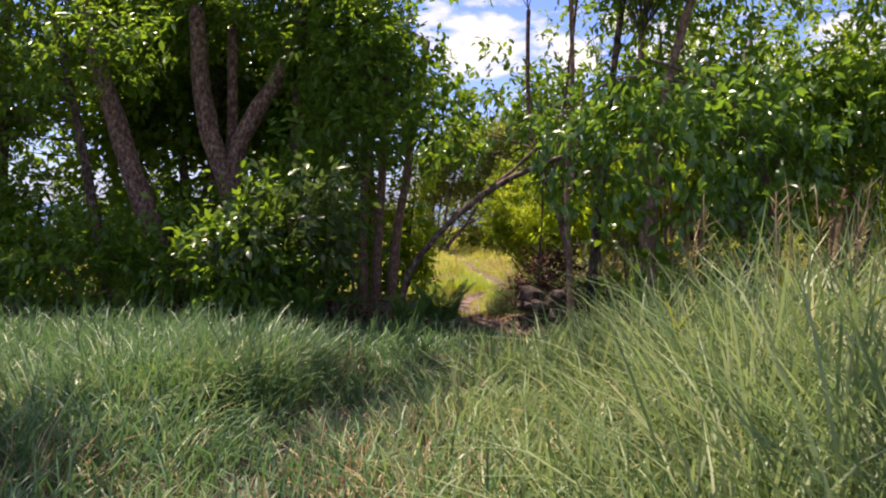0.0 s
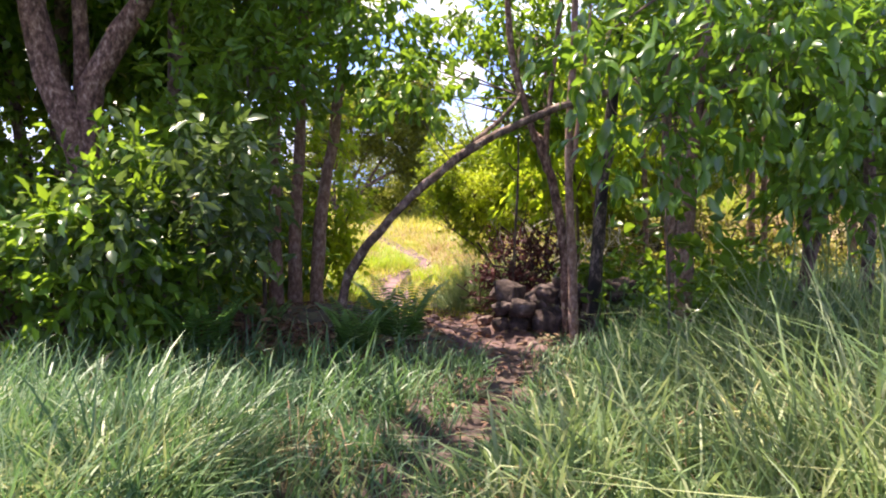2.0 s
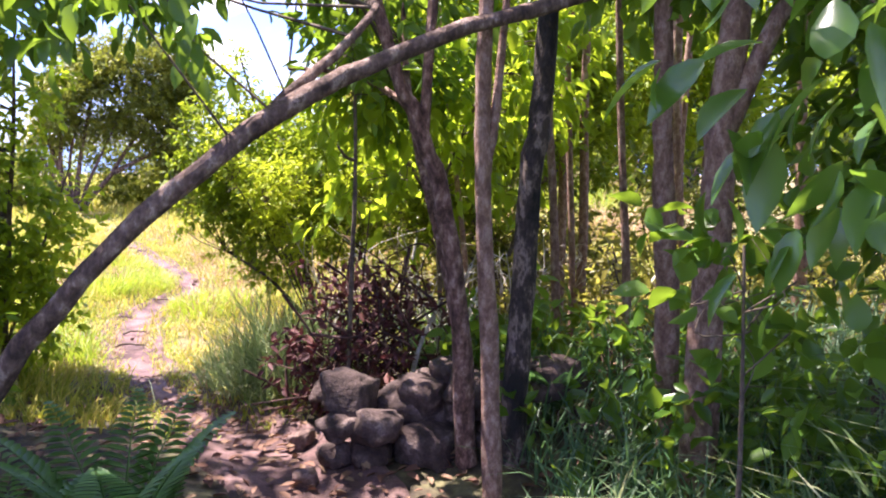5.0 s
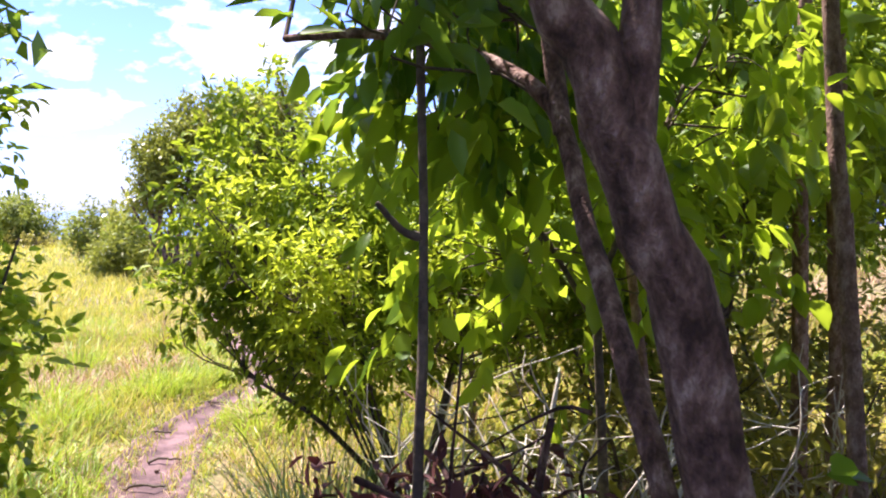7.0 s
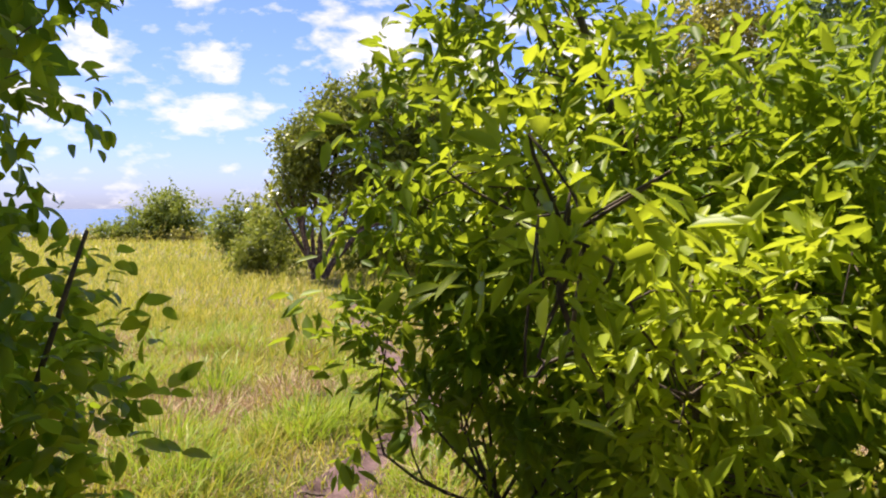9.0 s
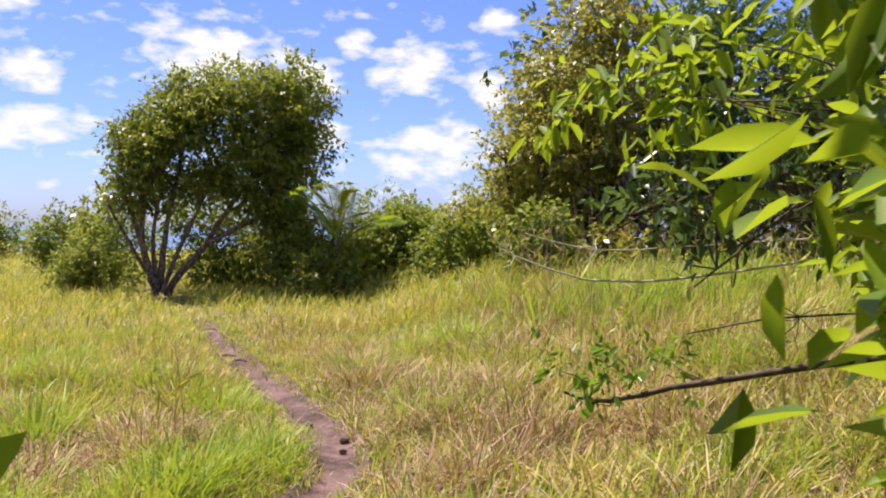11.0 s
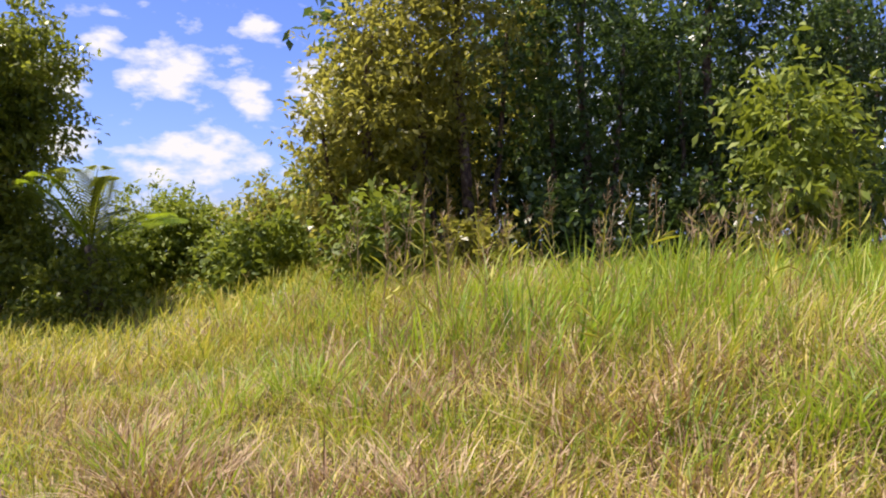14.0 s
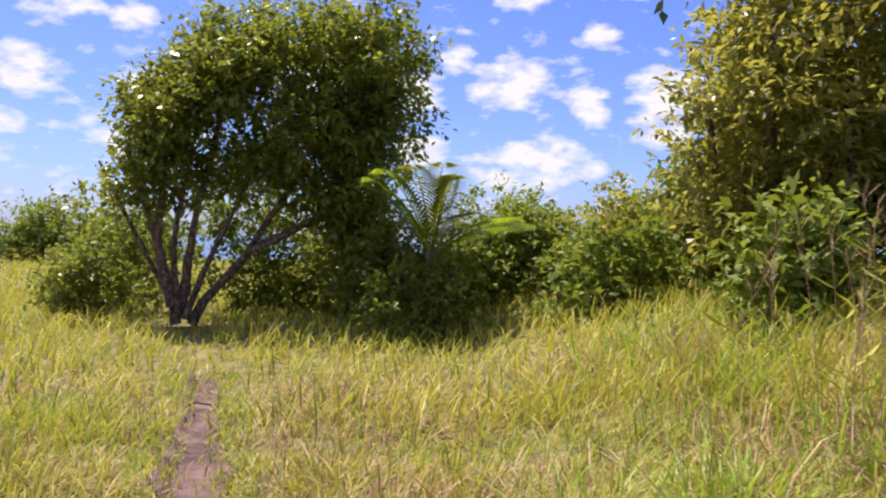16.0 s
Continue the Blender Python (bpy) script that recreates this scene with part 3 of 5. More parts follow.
tree("glossy_tree", "tree with big glossy leaves hanging over the grass", "tree",
     [([(3.75, 7.0, 0.5), (3.7, 6.9, 1.5), (3.4, 6.6, 2.5), (2.9, 6.2, 3.1), (2.2, 5.8, 3.3)], 0.06, 0.015), ([(3.4, 6.6, 2.5), (3.0, 6.3, 2.6), (2.3, 6.0, 2.55), (1.75, 5.95, 2.35)], 0.022, 0.006), ([(2.9, 6.2, 3.1), (2.0, 6.1, 3.2), (1.45, 6.15, 2.9)], 0.018, 0.006)],
     [((2.3, 5.75, 2.75), (0.42, 0.28, 0.26), 420), ((1.92, 5.9, 2.32), (0.28, 0.22, 0.3), 280), ((1.66, 6.0, 2.15), (0.16, 0.18, 0.25), 130), ((1.45, 6.05, 2.75), (0.26, 0.22, 0.2), 200), ((2.85, 5.9, 2.5), (0.4, 0.3, 0.5), 450), ((3.1, 6.1, 1.95), (0.35, 0.3, 0.4), 330), ((3.5, 6.0, 2.7), (0.4, 0.35, 0.5), 420)], "broad", 0.125, LEAF_GLOSS, BARK_GREY, fine="big", droop=0.8, slim=0.46, twigs=60)
tree("broad_leaved_sapling", "dark green sapling with big round leaves", "sapling",
     [([(2.2, 7.0, 0.5), (2.18, 6.98, 1.1), (2.12, 6.95, 1.75)], 0.012, 0.005)], [((2.12, 6.95, 1.55), (0.17, 0.16, 0.28), 90)], "broad", 0.12, LEAF_WOOD, BARK_TWIG, fine="big", slim=0.72, twigs=12)
tree("glossy_shrub", "leafy shrub with broad glossy leaves before the thin trees", "shrub",
     [([(-1.5, 7.6, 0.5), (-1.5, 7.5, 1.1), (-1.45, 7.4, 1.8)], 0.02, 0.008), ([(-1.5, 7.55, 0.7), (-1.8, 7.4, 1.2), (-2.0, 7.3, 1.6)], 0.014, 0.006)],
     [((-1.4, 7.4, 1.85), (0.42, 0.32, 0.4), 520), ((-2.0, 7.3, 1.55), (0.4, 0.3, 0.4), 420), ((-1.15, 7.5, 1.35), (0.25, 0.25, 0.3), 160)], "broad", 0.125, LEAF_DEEP, BARK_TWIG, fine="big", slim=0.5, twigs=30)

# trees left of the gap
tree("big_tree", "large leafy tree with several spreading tan trunks", "tree",
     [([(-3.7, 9.2, 0.6), (-3.85, 9.2, 1.1), (-4.2, 9.2, 2.1), (-4.63, 9.2, 3.5), (-4.95, 9.2, 4.8)], 0.19, 0.11),
      ([(-2.75, 9.4, 0.6), (-2.8, 9.3, 1.4), (-2.9, 9.2, 2.2), (-3.25, 9.2, 3.2), (-3.36, 9.2, 4.6)], 0.20, 0.11),
      ([(-2.84, 9.25, 1.9), (-2.75, 9.2, 2.8), (-2.16, 9.2, 3.8), (-1.7, 9.2, 4.9)], 0.15, 0.08),
      ([(-3.1, 9.5, 0.6), (-3.0, 9.5, 2.2), (-2.95, 9.5, 4.4)], 0.10, 0.07)],
     [((-3.2, 9.9, 5.2), (2.0, 1.2, 1.2), 7000), ((-5.6, 9.8, 4.9), (1.6, 1.2, 1.2), 4500), ((-1.5, 9.6, 4.7), (1.2, 0.9, 1.1), 3600), ((-4.4, 8.3, 3.9), (0.9, 0.5, 0.5), 900)], "broad", 0.12, LEAF_WOOD, BARK_BROWN)
tree("slanting_tree", "thin dark slanting tree trunk in the wood", "tree",
     [([(-5.0, 9.8, 0.6), (-5.1, 9.7, 1.6), (-5.25, 9.6, 2.9), (-5.6, 9.6, 4.6)], 0.09, 0.05)],
     [((-6.6, 9.2, 4.2), (1.5, 1.2, 1.5), 3800)], "broad", 0.12, LEAF_WOOD)
for px, lean, tall in ((-1.09, 0.02, 4.6), (-0.90, 0.10, 4.4), (-0.68, 0.24, 4.2)):
    tree("thin_tree", "slender pale tree trunk in a row of three", "tree",
         [([(px, 9.4, 0.6), (px + lean * 0.2, 9.4, 1.4), (px + lean * 0.8, 9.4, 2.3), (px + lean * 2, 9.4, tall)], 0.078, 0.045)],
         [((px - 0.4, 9.2, tall - 0.3), (0.8, 0.8, 0.9), 2100)], "broad", 0.11, LEAF_WOOD, BARK_PALE, group="row of thin trees")
for c_, r_, n_ in (((-1.75, 8.5, 1.75), (0.65, 0.5, 0.85), 2000), ((-3.0, 8.3, 1.2), (0.9, 0.5, 0.5), 1900), ((-4.7, 8.2, 1.15), (1.0, 0.6, 0.6), 2000), ((-6.6, 8.4, 1.8), (1.3, 0.8, 1.1), 2800),
                   ((-1.2, 8.9, 2.9), (0.7, 0.5, 0.4), 900), ((-2.1, 7.5, 1.3), (0.65, 0.45, 0.75), 1500), ((-1.3, 10.2, 1.0), (0.6, 0.4, 0.6), 1400), ((-2.6, 10.3, 1.2), (0.9, 0.5, 0.8), 2000), ((-4.4, 10.4, 1.3), (1.1, 0.5, 0.9), 2200), ((-6.4, 10.2, 1.4), (1.2, 0.6, 1.0), 2200), ((-8.6, 8.6, 1.6), (1.4, 0.8, 1.2), 2400)):
    tree("understory_shrub", "dark green broad-leaved shrub under the trees", "shrub",
         [([(c_[0], c_[1] + 0.2, 0.5), (c_[0] + 0.05, c_[1] + 0.1, 0.9), (c_[0] - 0.05, c_[1], c_[2])], 0.03, 0.012)], [(c_, r_, n_)], "broad", 0.13, LEAF_WOOD, BARK_TWIG, group="understory", slim=0.5, twigs=24)
for x, y, tall, n_ in ((-2.2, 12.4, 5.4, 6000), (-5.0, 12.6, 5.8, 7500), (-8.6, 11.6, 5.6, 7000), (-11.5, 11.0, 5.0, 5000), (-3.6, 14.2, 5.2, 5500), (-7.0, 14.0, 5.6, 6000)):
    tree("wood_tree", "dark leafy tree behind the edge of the wood", "tree",
         [([(x, y, 0.1), (x + 0.15, y, 1.6), (x - 0.1, y, tall * 0.7), (x, y, tall)], 0.11, 0.05), ([(x, y, 0.9), (x + 0.5, y, 2.4), (x + 0.9, y, tall * 0.8)], 0.06, 0.03)],
         [((x, y, tall * 0.72), (1.9, 1.1, tall * 0.33), int(n_ * 1.1))] + [((x, y - 0.3, 1.2), (1.7, 0.6, 1.0), 2200)] * (x < -3), "broad", 0.19, LEAF_WOOD, fine=False, group="trees of the wood", hollow=0.1, slim=0.55)

# Crowns above the view, added to throw shade on the grass and wood.
for x, y, cx, cy, cz, n_ in ((-6.6, 3.2, -4.3, 3.4, 6.0, 5200), (-7.5, 1.0, -3.6, 1.5, 5.4, 3000), (-2.3, 9.9, -0.9, 7.0, 6.9, 1500), (7.6, 9.0, 5.0, 6.6, 6.8, 1300), (-7.8, 11.5, -6.8, 11.0, 6.6, 3600), (-4.2, 12.0, -3.4, 11.2, 6.7, 3800), (-1.5, 12.6, -1.9, 11.6, 6.6, 1600), (8.6, 1.6, 3.4, 4.0, 6.3, 3200), (8.2, -1.5, 1.6, 1.6, 6.2, 2800)):
    tree("added_shade_tree", "tall tree added to shade grass and wood, its crown unseen", "tree",
         [([(x, y, 0.1), (x * 0.9 + cx * 0.1, y, 2.5), (x * 0.6 + cx * 0.4, y * 0.6 + cy * 0.4, 5.2), (cx, cy, cz + 0.4)], 0.13, 0.05)],
         [((cx, cy, cz), (2.1, 1.8, 0.7), n_)], "broad", 0.2, LEAF_WOOD, fine=False, slim=0.5, group="tall trees of the wood")

# trees and shrubs right of the gap
for c_, r_, n_ in (((3.5, 7.4, 2.5), (0.85, 0.6, 0.85), 3200), ((4.8, 7.6, 2.7), (1.1, 0.8, 1.2), 4400), ((6.6, 7.9, 3.0), (1.4, 1.0, 1.6), 4800), ((8.8, 7.6, 3.2), (1.5, 1.1, 1.8), 4200), ((5.4, 8.0, 4.8), (1.6, 1.0, 0.9), 800)):
    tree("large_shrub", "tall dense shrub with glossy dark green leaves", "shrub",
         [([(c_[0], c_[1] + 0.3, 0.5), (c_[0] + 0.1, c_[1] + 0.2, 1.2), (c_[0] - 0.1, c_[1], c_[2])], 0.06, 0.02), ([(c_[0] + 0.05, c_[1] + 0.25, 0.7), (c_[0] + 0.4, c_[1], c_[2] + 0.3)], 0.035, 0.012)],
         [(c_, r_, n_)], "broad", 0.13, LEAF_WOOD, group="shrubs at the wood's edge", slim=0.42, droop=0.6)
tree("leaning_pale_trunk", "pale trunk slanting out of the shrubs", "tree",
     [([(4.9, 8.4, 0.6), (5.1, 8.5, 2.2), (5.5, 8.6, 3.2), (5.9, 8.6, 4.6)], 0.10, 0.06)], [((6.2, 8.8, 5.4), (1.6, 1.2, 1.0), 1300)], "broad", 0.13, LEAF_WOOD, BARK_PALE)
for x, y, r in ((2.9, 9.6, 0.035), (3.3, 10.1, 0.03), (3.67, 11.0, 0.05), (3.9, 11.0, 0.05), (4.4, 10.3, 0.06), (2.6, 10.4, 0.025), (5.0, 11.2, 0.05), (3.0, 8.9, 0.03), (5.6, 10.2, 0.06), (4.1, 9.4, 0.04)):
    lean = rng.normal(0, 0.12)
    tree("wood_pole", "thin pale tree stem in the open wood", "tree",
         [([(x, y, 0.2), (x + lean * 0.3, y, 1.2), (x + lean, y + 0.1, 2.6), (x + lean * 2, y + 0.1, 4.2)], r, r * 0.6)],
         [((x + lean * 2, y, 4.3), (0.8, 0.7, 0.6), 320)], "broad", 0.12, LEAF_WOOD, BARK_PALE, fine=False, group="stems in the wood", twigs=12)
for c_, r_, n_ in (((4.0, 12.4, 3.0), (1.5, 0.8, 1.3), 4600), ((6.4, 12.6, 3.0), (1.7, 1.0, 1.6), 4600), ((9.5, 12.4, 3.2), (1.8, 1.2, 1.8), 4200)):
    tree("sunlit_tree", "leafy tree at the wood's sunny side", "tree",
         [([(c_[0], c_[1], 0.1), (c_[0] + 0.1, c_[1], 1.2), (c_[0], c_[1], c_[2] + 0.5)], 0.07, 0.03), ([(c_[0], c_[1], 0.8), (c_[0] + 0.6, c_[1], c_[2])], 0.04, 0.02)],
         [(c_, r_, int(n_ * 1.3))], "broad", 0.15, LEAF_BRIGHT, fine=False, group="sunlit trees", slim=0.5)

for x, y, n_ in ((2.9, 10.6, 500), (3.8, 10.2, 600), (5.9, 9.6, 700), (4.9, 10.4, 600), (4.4, 11.6, 600), (3.3, 9.4, 350), (2.6, 11.0, 450), (3.4, 11.6, 600), (6.3, 10.8, 700), (7.2, 10.2, 700), (3.9, 12.3, 600)):
    tree("brushwood", "low scrubby brush in the open wood", "shrub", [([(x, y, 0.3), (x + 0.1, y, 0.7), (x - 0.1, y, 1.3)], 0.015, 0.006), ([(x, y, 0.35), (x + 0.35, y, 1.0)], 0.012, 0.005)],
         [((x, y, 0.85), (0.55, 0.35, 0.45), n_)], "small", 0.08, LEAF_OLIVE, BARK_TWIG, group="brushwood", twigs=110)

for x, y, z in ((2.9, 12.0, 1.0), (3.6, 12.5, 1.2), (4.3, 12.4, 0.9), (5.8, 12.3, 1.1), (6.4, 11.8, 1.1), (7.4, 11.6, 1.2), (8.4, 11.2, 1.2)):
    tree("thicket_shrub", "tangled dry olive-green shrub behind the open wood", "shrub", [([(x, y, 0.15), (x + 0.1, y, 0.6), (x - 0.15, y, z + 0.5)], 0.02, 0.008), ([(x, y, 0.2), (x + 0.4, y, z)], 0.015, 0.006), ([(x, y, 0.2), (x - 0.4, y, z + 0.2)], 0.015, 0.006)],
         [((x, y, z), (0.65, 0.4, 0.75), 1500)], "small", 0.085, LEAF_FIELD, BARK_TWIG, group="thicket", twigs=90)

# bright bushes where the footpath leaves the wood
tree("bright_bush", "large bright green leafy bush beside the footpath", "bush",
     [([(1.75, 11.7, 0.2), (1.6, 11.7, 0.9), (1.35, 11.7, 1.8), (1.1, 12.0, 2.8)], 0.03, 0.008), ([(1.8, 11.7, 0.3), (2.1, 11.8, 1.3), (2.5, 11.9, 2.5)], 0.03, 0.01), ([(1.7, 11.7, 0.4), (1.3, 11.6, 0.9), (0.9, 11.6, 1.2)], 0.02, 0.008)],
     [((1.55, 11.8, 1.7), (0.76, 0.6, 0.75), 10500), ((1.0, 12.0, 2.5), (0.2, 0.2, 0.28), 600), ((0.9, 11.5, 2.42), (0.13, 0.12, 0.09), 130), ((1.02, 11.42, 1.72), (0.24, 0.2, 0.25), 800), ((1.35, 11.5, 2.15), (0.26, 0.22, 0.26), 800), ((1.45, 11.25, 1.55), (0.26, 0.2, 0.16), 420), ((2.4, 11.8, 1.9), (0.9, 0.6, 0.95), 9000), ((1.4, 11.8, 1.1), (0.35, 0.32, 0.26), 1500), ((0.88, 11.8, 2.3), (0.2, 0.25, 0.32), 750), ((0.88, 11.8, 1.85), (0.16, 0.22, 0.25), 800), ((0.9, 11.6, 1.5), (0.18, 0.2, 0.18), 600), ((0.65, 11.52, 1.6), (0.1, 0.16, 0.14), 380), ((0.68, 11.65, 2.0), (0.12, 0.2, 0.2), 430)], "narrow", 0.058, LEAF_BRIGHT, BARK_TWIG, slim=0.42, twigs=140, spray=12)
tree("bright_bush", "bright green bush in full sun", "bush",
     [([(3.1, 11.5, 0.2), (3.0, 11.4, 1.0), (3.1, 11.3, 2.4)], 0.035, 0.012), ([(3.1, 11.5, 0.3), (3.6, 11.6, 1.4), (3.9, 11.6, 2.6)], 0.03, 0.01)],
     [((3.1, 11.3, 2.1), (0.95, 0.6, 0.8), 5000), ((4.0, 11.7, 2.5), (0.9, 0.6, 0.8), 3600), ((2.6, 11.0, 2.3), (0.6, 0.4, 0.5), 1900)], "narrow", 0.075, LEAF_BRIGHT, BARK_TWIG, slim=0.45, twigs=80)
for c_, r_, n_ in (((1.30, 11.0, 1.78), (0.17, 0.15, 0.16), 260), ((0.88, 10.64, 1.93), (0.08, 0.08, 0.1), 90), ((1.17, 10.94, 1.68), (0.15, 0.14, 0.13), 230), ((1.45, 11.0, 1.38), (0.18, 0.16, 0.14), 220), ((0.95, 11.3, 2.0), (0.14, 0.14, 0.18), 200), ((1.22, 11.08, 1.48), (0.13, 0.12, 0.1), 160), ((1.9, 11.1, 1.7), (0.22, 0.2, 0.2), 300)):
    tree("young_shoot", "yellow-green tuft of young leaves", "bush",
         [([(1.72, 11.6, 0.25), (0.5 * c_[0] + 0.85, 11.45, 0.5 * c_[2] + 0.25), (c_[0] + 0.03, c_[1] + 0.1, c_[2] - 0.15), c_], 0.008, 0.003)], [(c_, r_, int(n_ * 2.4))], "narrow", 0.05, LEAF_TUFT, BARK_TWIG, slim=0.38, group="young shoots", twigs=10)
tree("side_bush", "leafy bush with small round leaves beside the footpath", "bush",
     [([(-0.85, 12.1, 0.1), (-0.75, 12.1, 1.2), (-0.65, 12.0, 2.2), (-0.6, 12.0, 3.0)], 0.03, 0.008), ([(-0.85, 12.1, 0.3), (-0.5, 12.0, 1.2), (-0.25, 12.0, 1.9)], 0.015, 0.006)],
     [((-0.66, 12.0, 1.35), (0.4, 0.42, 0.62), 2100), ((-0.7, 12.1, 2.6), (0.42, 0.4, 0.65), 900), ((-0.72, 11.9, 0.72), (0.42, 0.38, 0.4), 1000), ((-1.8, 12.2, 1.7), (0.9, 0.6, 1.2), 3000)], "round", 0.075, LEAF_LIME, BARK_TWIG, fine="big", slim=0.58, twigs=90)

# ---- the field's trees, palm and hedges ----
tree("field_tree", "spreading many-stemmed tree standing alone in the field", "tree",
     [([(-1.65, 30.5, 0.0), (-1.75, 30.5, 0.5), (-2.05, 30.5, 1.6), (-2.45, 30.5, 2.8)], 0.09, 0.04), ([(-1.6, 30.5, 0.1), (-1.5, 30.5, 0.8), (-1.35, 30.5, 1.8), (-1.0, 30.5, 3.4)], 0.09, 0.04),
      ([(-1.4, 30.5, 0.0), (-1.2, 30.5, 0.4), (-0.6, 30.5, 1.1), (-0.1, 30.5, 1.9), (0.8, 30.5, 3.2)], 0.09, 0.04), ([(-1.7, 30.4, 0.3), (-1.9, 30.3, 1.3), (-1.8, 30.3, 2.8)], 0.09, 0.04), ([(-0.5, 30.5, 1.2), (0.6, 30.4, 1.8), (1.5, 30.4, 2.6)], 0.07, 0.03), ([(-1.6, 30.6, 0.1), (-2.2, 30.6, 1.2), (-2.9, 30.6, 2.6)], 0.05, 0.025), ([(-1.5, 30.4, 0.1), (-1.15, 30.4, 1.0), (-0.4, 30.4, 2.6)], 0.06, 0.03), ([(-1.6, 30.4, 0.2), (-1.68, 30.4, 1.4), (-1.4, 30.4, 2.8)], 0.06, 0.03)],
     [((-2.0, 30.5, 3.15), (0.7, 1.0, 0.9), 5000), ((-1.1, 30.5, 3.85), (0.95, 1.1, 0.95), 6500), ((0.3, 30.5, 4.4), (1.1, 1.2, 0.95), 7000), ((1.5, 30.5, 4.5), (0.75, 1.1, 0.9), 5000), ((1.6, 30.4, 3.1), (0.8, 1.0, 0.9), 5500), ((0.3, 30.4, 3.1), (1.0, 1.0, 0.85), 4500), ((1.4, 30.7, 1.7), (0.7, 0.7, 0.7), 2600), ((-2.8, 30.5, 1.9), (0.35, 0.5, 0.3), 350), ((-1.9, 30.6, 2.35), (0.7, 0.8, 0.45), 2200), ((-0.6, 30.7, 2.6), (0.9, 0.8, 0.5), 2600), ((0.7, 30.6, 2.2), (0.8, 0.8, 0.6), 2600)],
     "small", 0.125, LEAF_FIELD, BARK_GREY, fine=False, slim=0.5, twigs=160, hollow=0.12)
t = thing("palm", "young green palm with feathery fronds beside the field tree", "palm", (2.25, 28.4, float(height(2.25, 28.4))))
part("trunk", mesh("trunk", *tube([(0, 0, -0.05), (0.03, 0, 0.5), (0, 0, 1.25)], 0.12, 0.09, 8), BARK_TWIG, True), t)
for k in range(13):
    az, rise, ln = k * 2.4, 0.7 + 0.75 * ((k * 5) % 13) / 13, 1.85 + 0.4 * ((k * 7) % 5) / 5
    s = np.linspace(0, 1, 16)
    hx = s * ln * math.cos(rise)
    line = np.stack([hx * math.cos(az), hx * math.sin(az), 1.2 + s * ln * math.sin(rise) - 0.5 * s ** 2 * ln * 0.75], -1)
    tan = np.gradient(line, axis=0)
    bits = [tube(line[::3], 0.016, 0.004, 4, 0, 2)]
    for sgn in (-1, 1):
        out = np.cross(tan, [0, 0, 1.0]) * sgn
        al = unit(out) * 0.9 + unit(tan) * 0.75 - [0, 0, 0.25]
        fine_s = np.linspace(0.12, 1, 26)
        at = np.stack([np.interp(fine_s, s, line[:, q]) for q in range(3)], -1)
        al = np.stack([np.interp(fine_s, s, al[:, q]) for q in range(3)], -1)
        l_ = 0.6 * np.sin(np.pi * (0.15 + 0.8 * fine_s)) + 0.05
        bits.append(leaf_cloud(at, al, np.tile([[0, 0, 1.0]], (26, 1)), l_, np.full(26, 0.055), False))
    # Every fourth frond is brighter: sunlight on the palm put into the colour.
    part("frond", mesh("frond", *joined(bits), LEAF_BRIGHT if k % 4 == 0 else LEAF_FIELD), t)

def mound(label, category, c_, r_, n_, size, mat, group, name="field_shrub"):
    x, y, z = c_
    g = float(height(x, y))
    return tree(name, label, category, [([(x, y, g - 0.05), (x + 0.1, y, g + 0.4), (x, y, z)], 0.05, 0.02), ([(x, y, g), (x + r_[0] * 0.5, y, z)], 0.03, 0.015)],
                [(c_, r_, n_)], "small", size, mat, BARK_TWIG, fine=False, slim=0.5, group=group, twigs=30, hollow=0.1)

mound("low dark tangled shrub at the tree's foot", "shrub", (-3.0, 30.9, 0.5), (0.95, 0.6, 0.6), 3600, 0.11, LEAF_FIELD, "field shrubs")
mound("low olive shrub behind the field tree", "shrub", (-0.3, 32.4, 0.9), (1.9, 0.8, 1.45), 7500, 0.13, LEAF_HEDGE, "field shrubs")
mound("olive shrub behind the field tree", "shrub", (-3.0, 33.0, 1.0), (1.3, 0.8, 1.1), 4500, 0.13, LEAF_HEDGE, "field shrubs")
mound("low dark shrub round the palm's foot", "shrub", (2.1, 28.1, 0.6), (0.8, 0.35, 0.65), 2300, 0.11, LEAF_FIELD, "field shrubs")
mound("dark shrub beside the field tree", "shrub", (1.9, 30.0, 0.9), (0.9, 0.6, 0.95), 4200, 0.13, LEAF_FIELD, "field shrubs")
mound("dark shrub close under the field tree", "shrub", (1.0, 31.2, 1.0), (0.9, 0.6, 1.0), 3600, 0.13, LEAF_FIELD, "field shrubs")
mound("rounded shrub at the field's far side", "shrub", (-6.0, 44, 0.8), (1.4, 1.0, 1.2), 5500, 0.17, LEAF_HEDGE, "field shrubs")
mound("small shrub at the field's far side", "shrub", (-4.3, 39, 0.6), (0.8, 0.7, 1.3), 1500, 0.12, LEAF_OLIVE, "field shrubs")
mound("broad rounded tree at the field's far edge", "tree", (-13.8, 60, 0.9), (2.5, 1.4, 1.8), 9000, 0.24, LEAF_HEDGE, "far trees", "far_tree")
mound("broad dark shrub at the field's far edge", "shrub", (-17.6, 61, 0.2), (1.6, 1.0, 0.7), 2600, 0.22, LEAF_HEDGE, "far trees", "far_shrub")
mound("low hedge along the field's far edge", "hedge", (-11.5, 58, -0.1), (4.5, 0.8, 0.45), 2800, 0.18, LEAF_OLIVE, "far hedges", "far_hedge")
mound("low hedge along the field's far edge", "hedge", (-20.5, 60, -0.15), (4.0, 0.8, 0.45), 2000, 0.18, LEAF_OLIVE, "far hedges", "far_hedge")
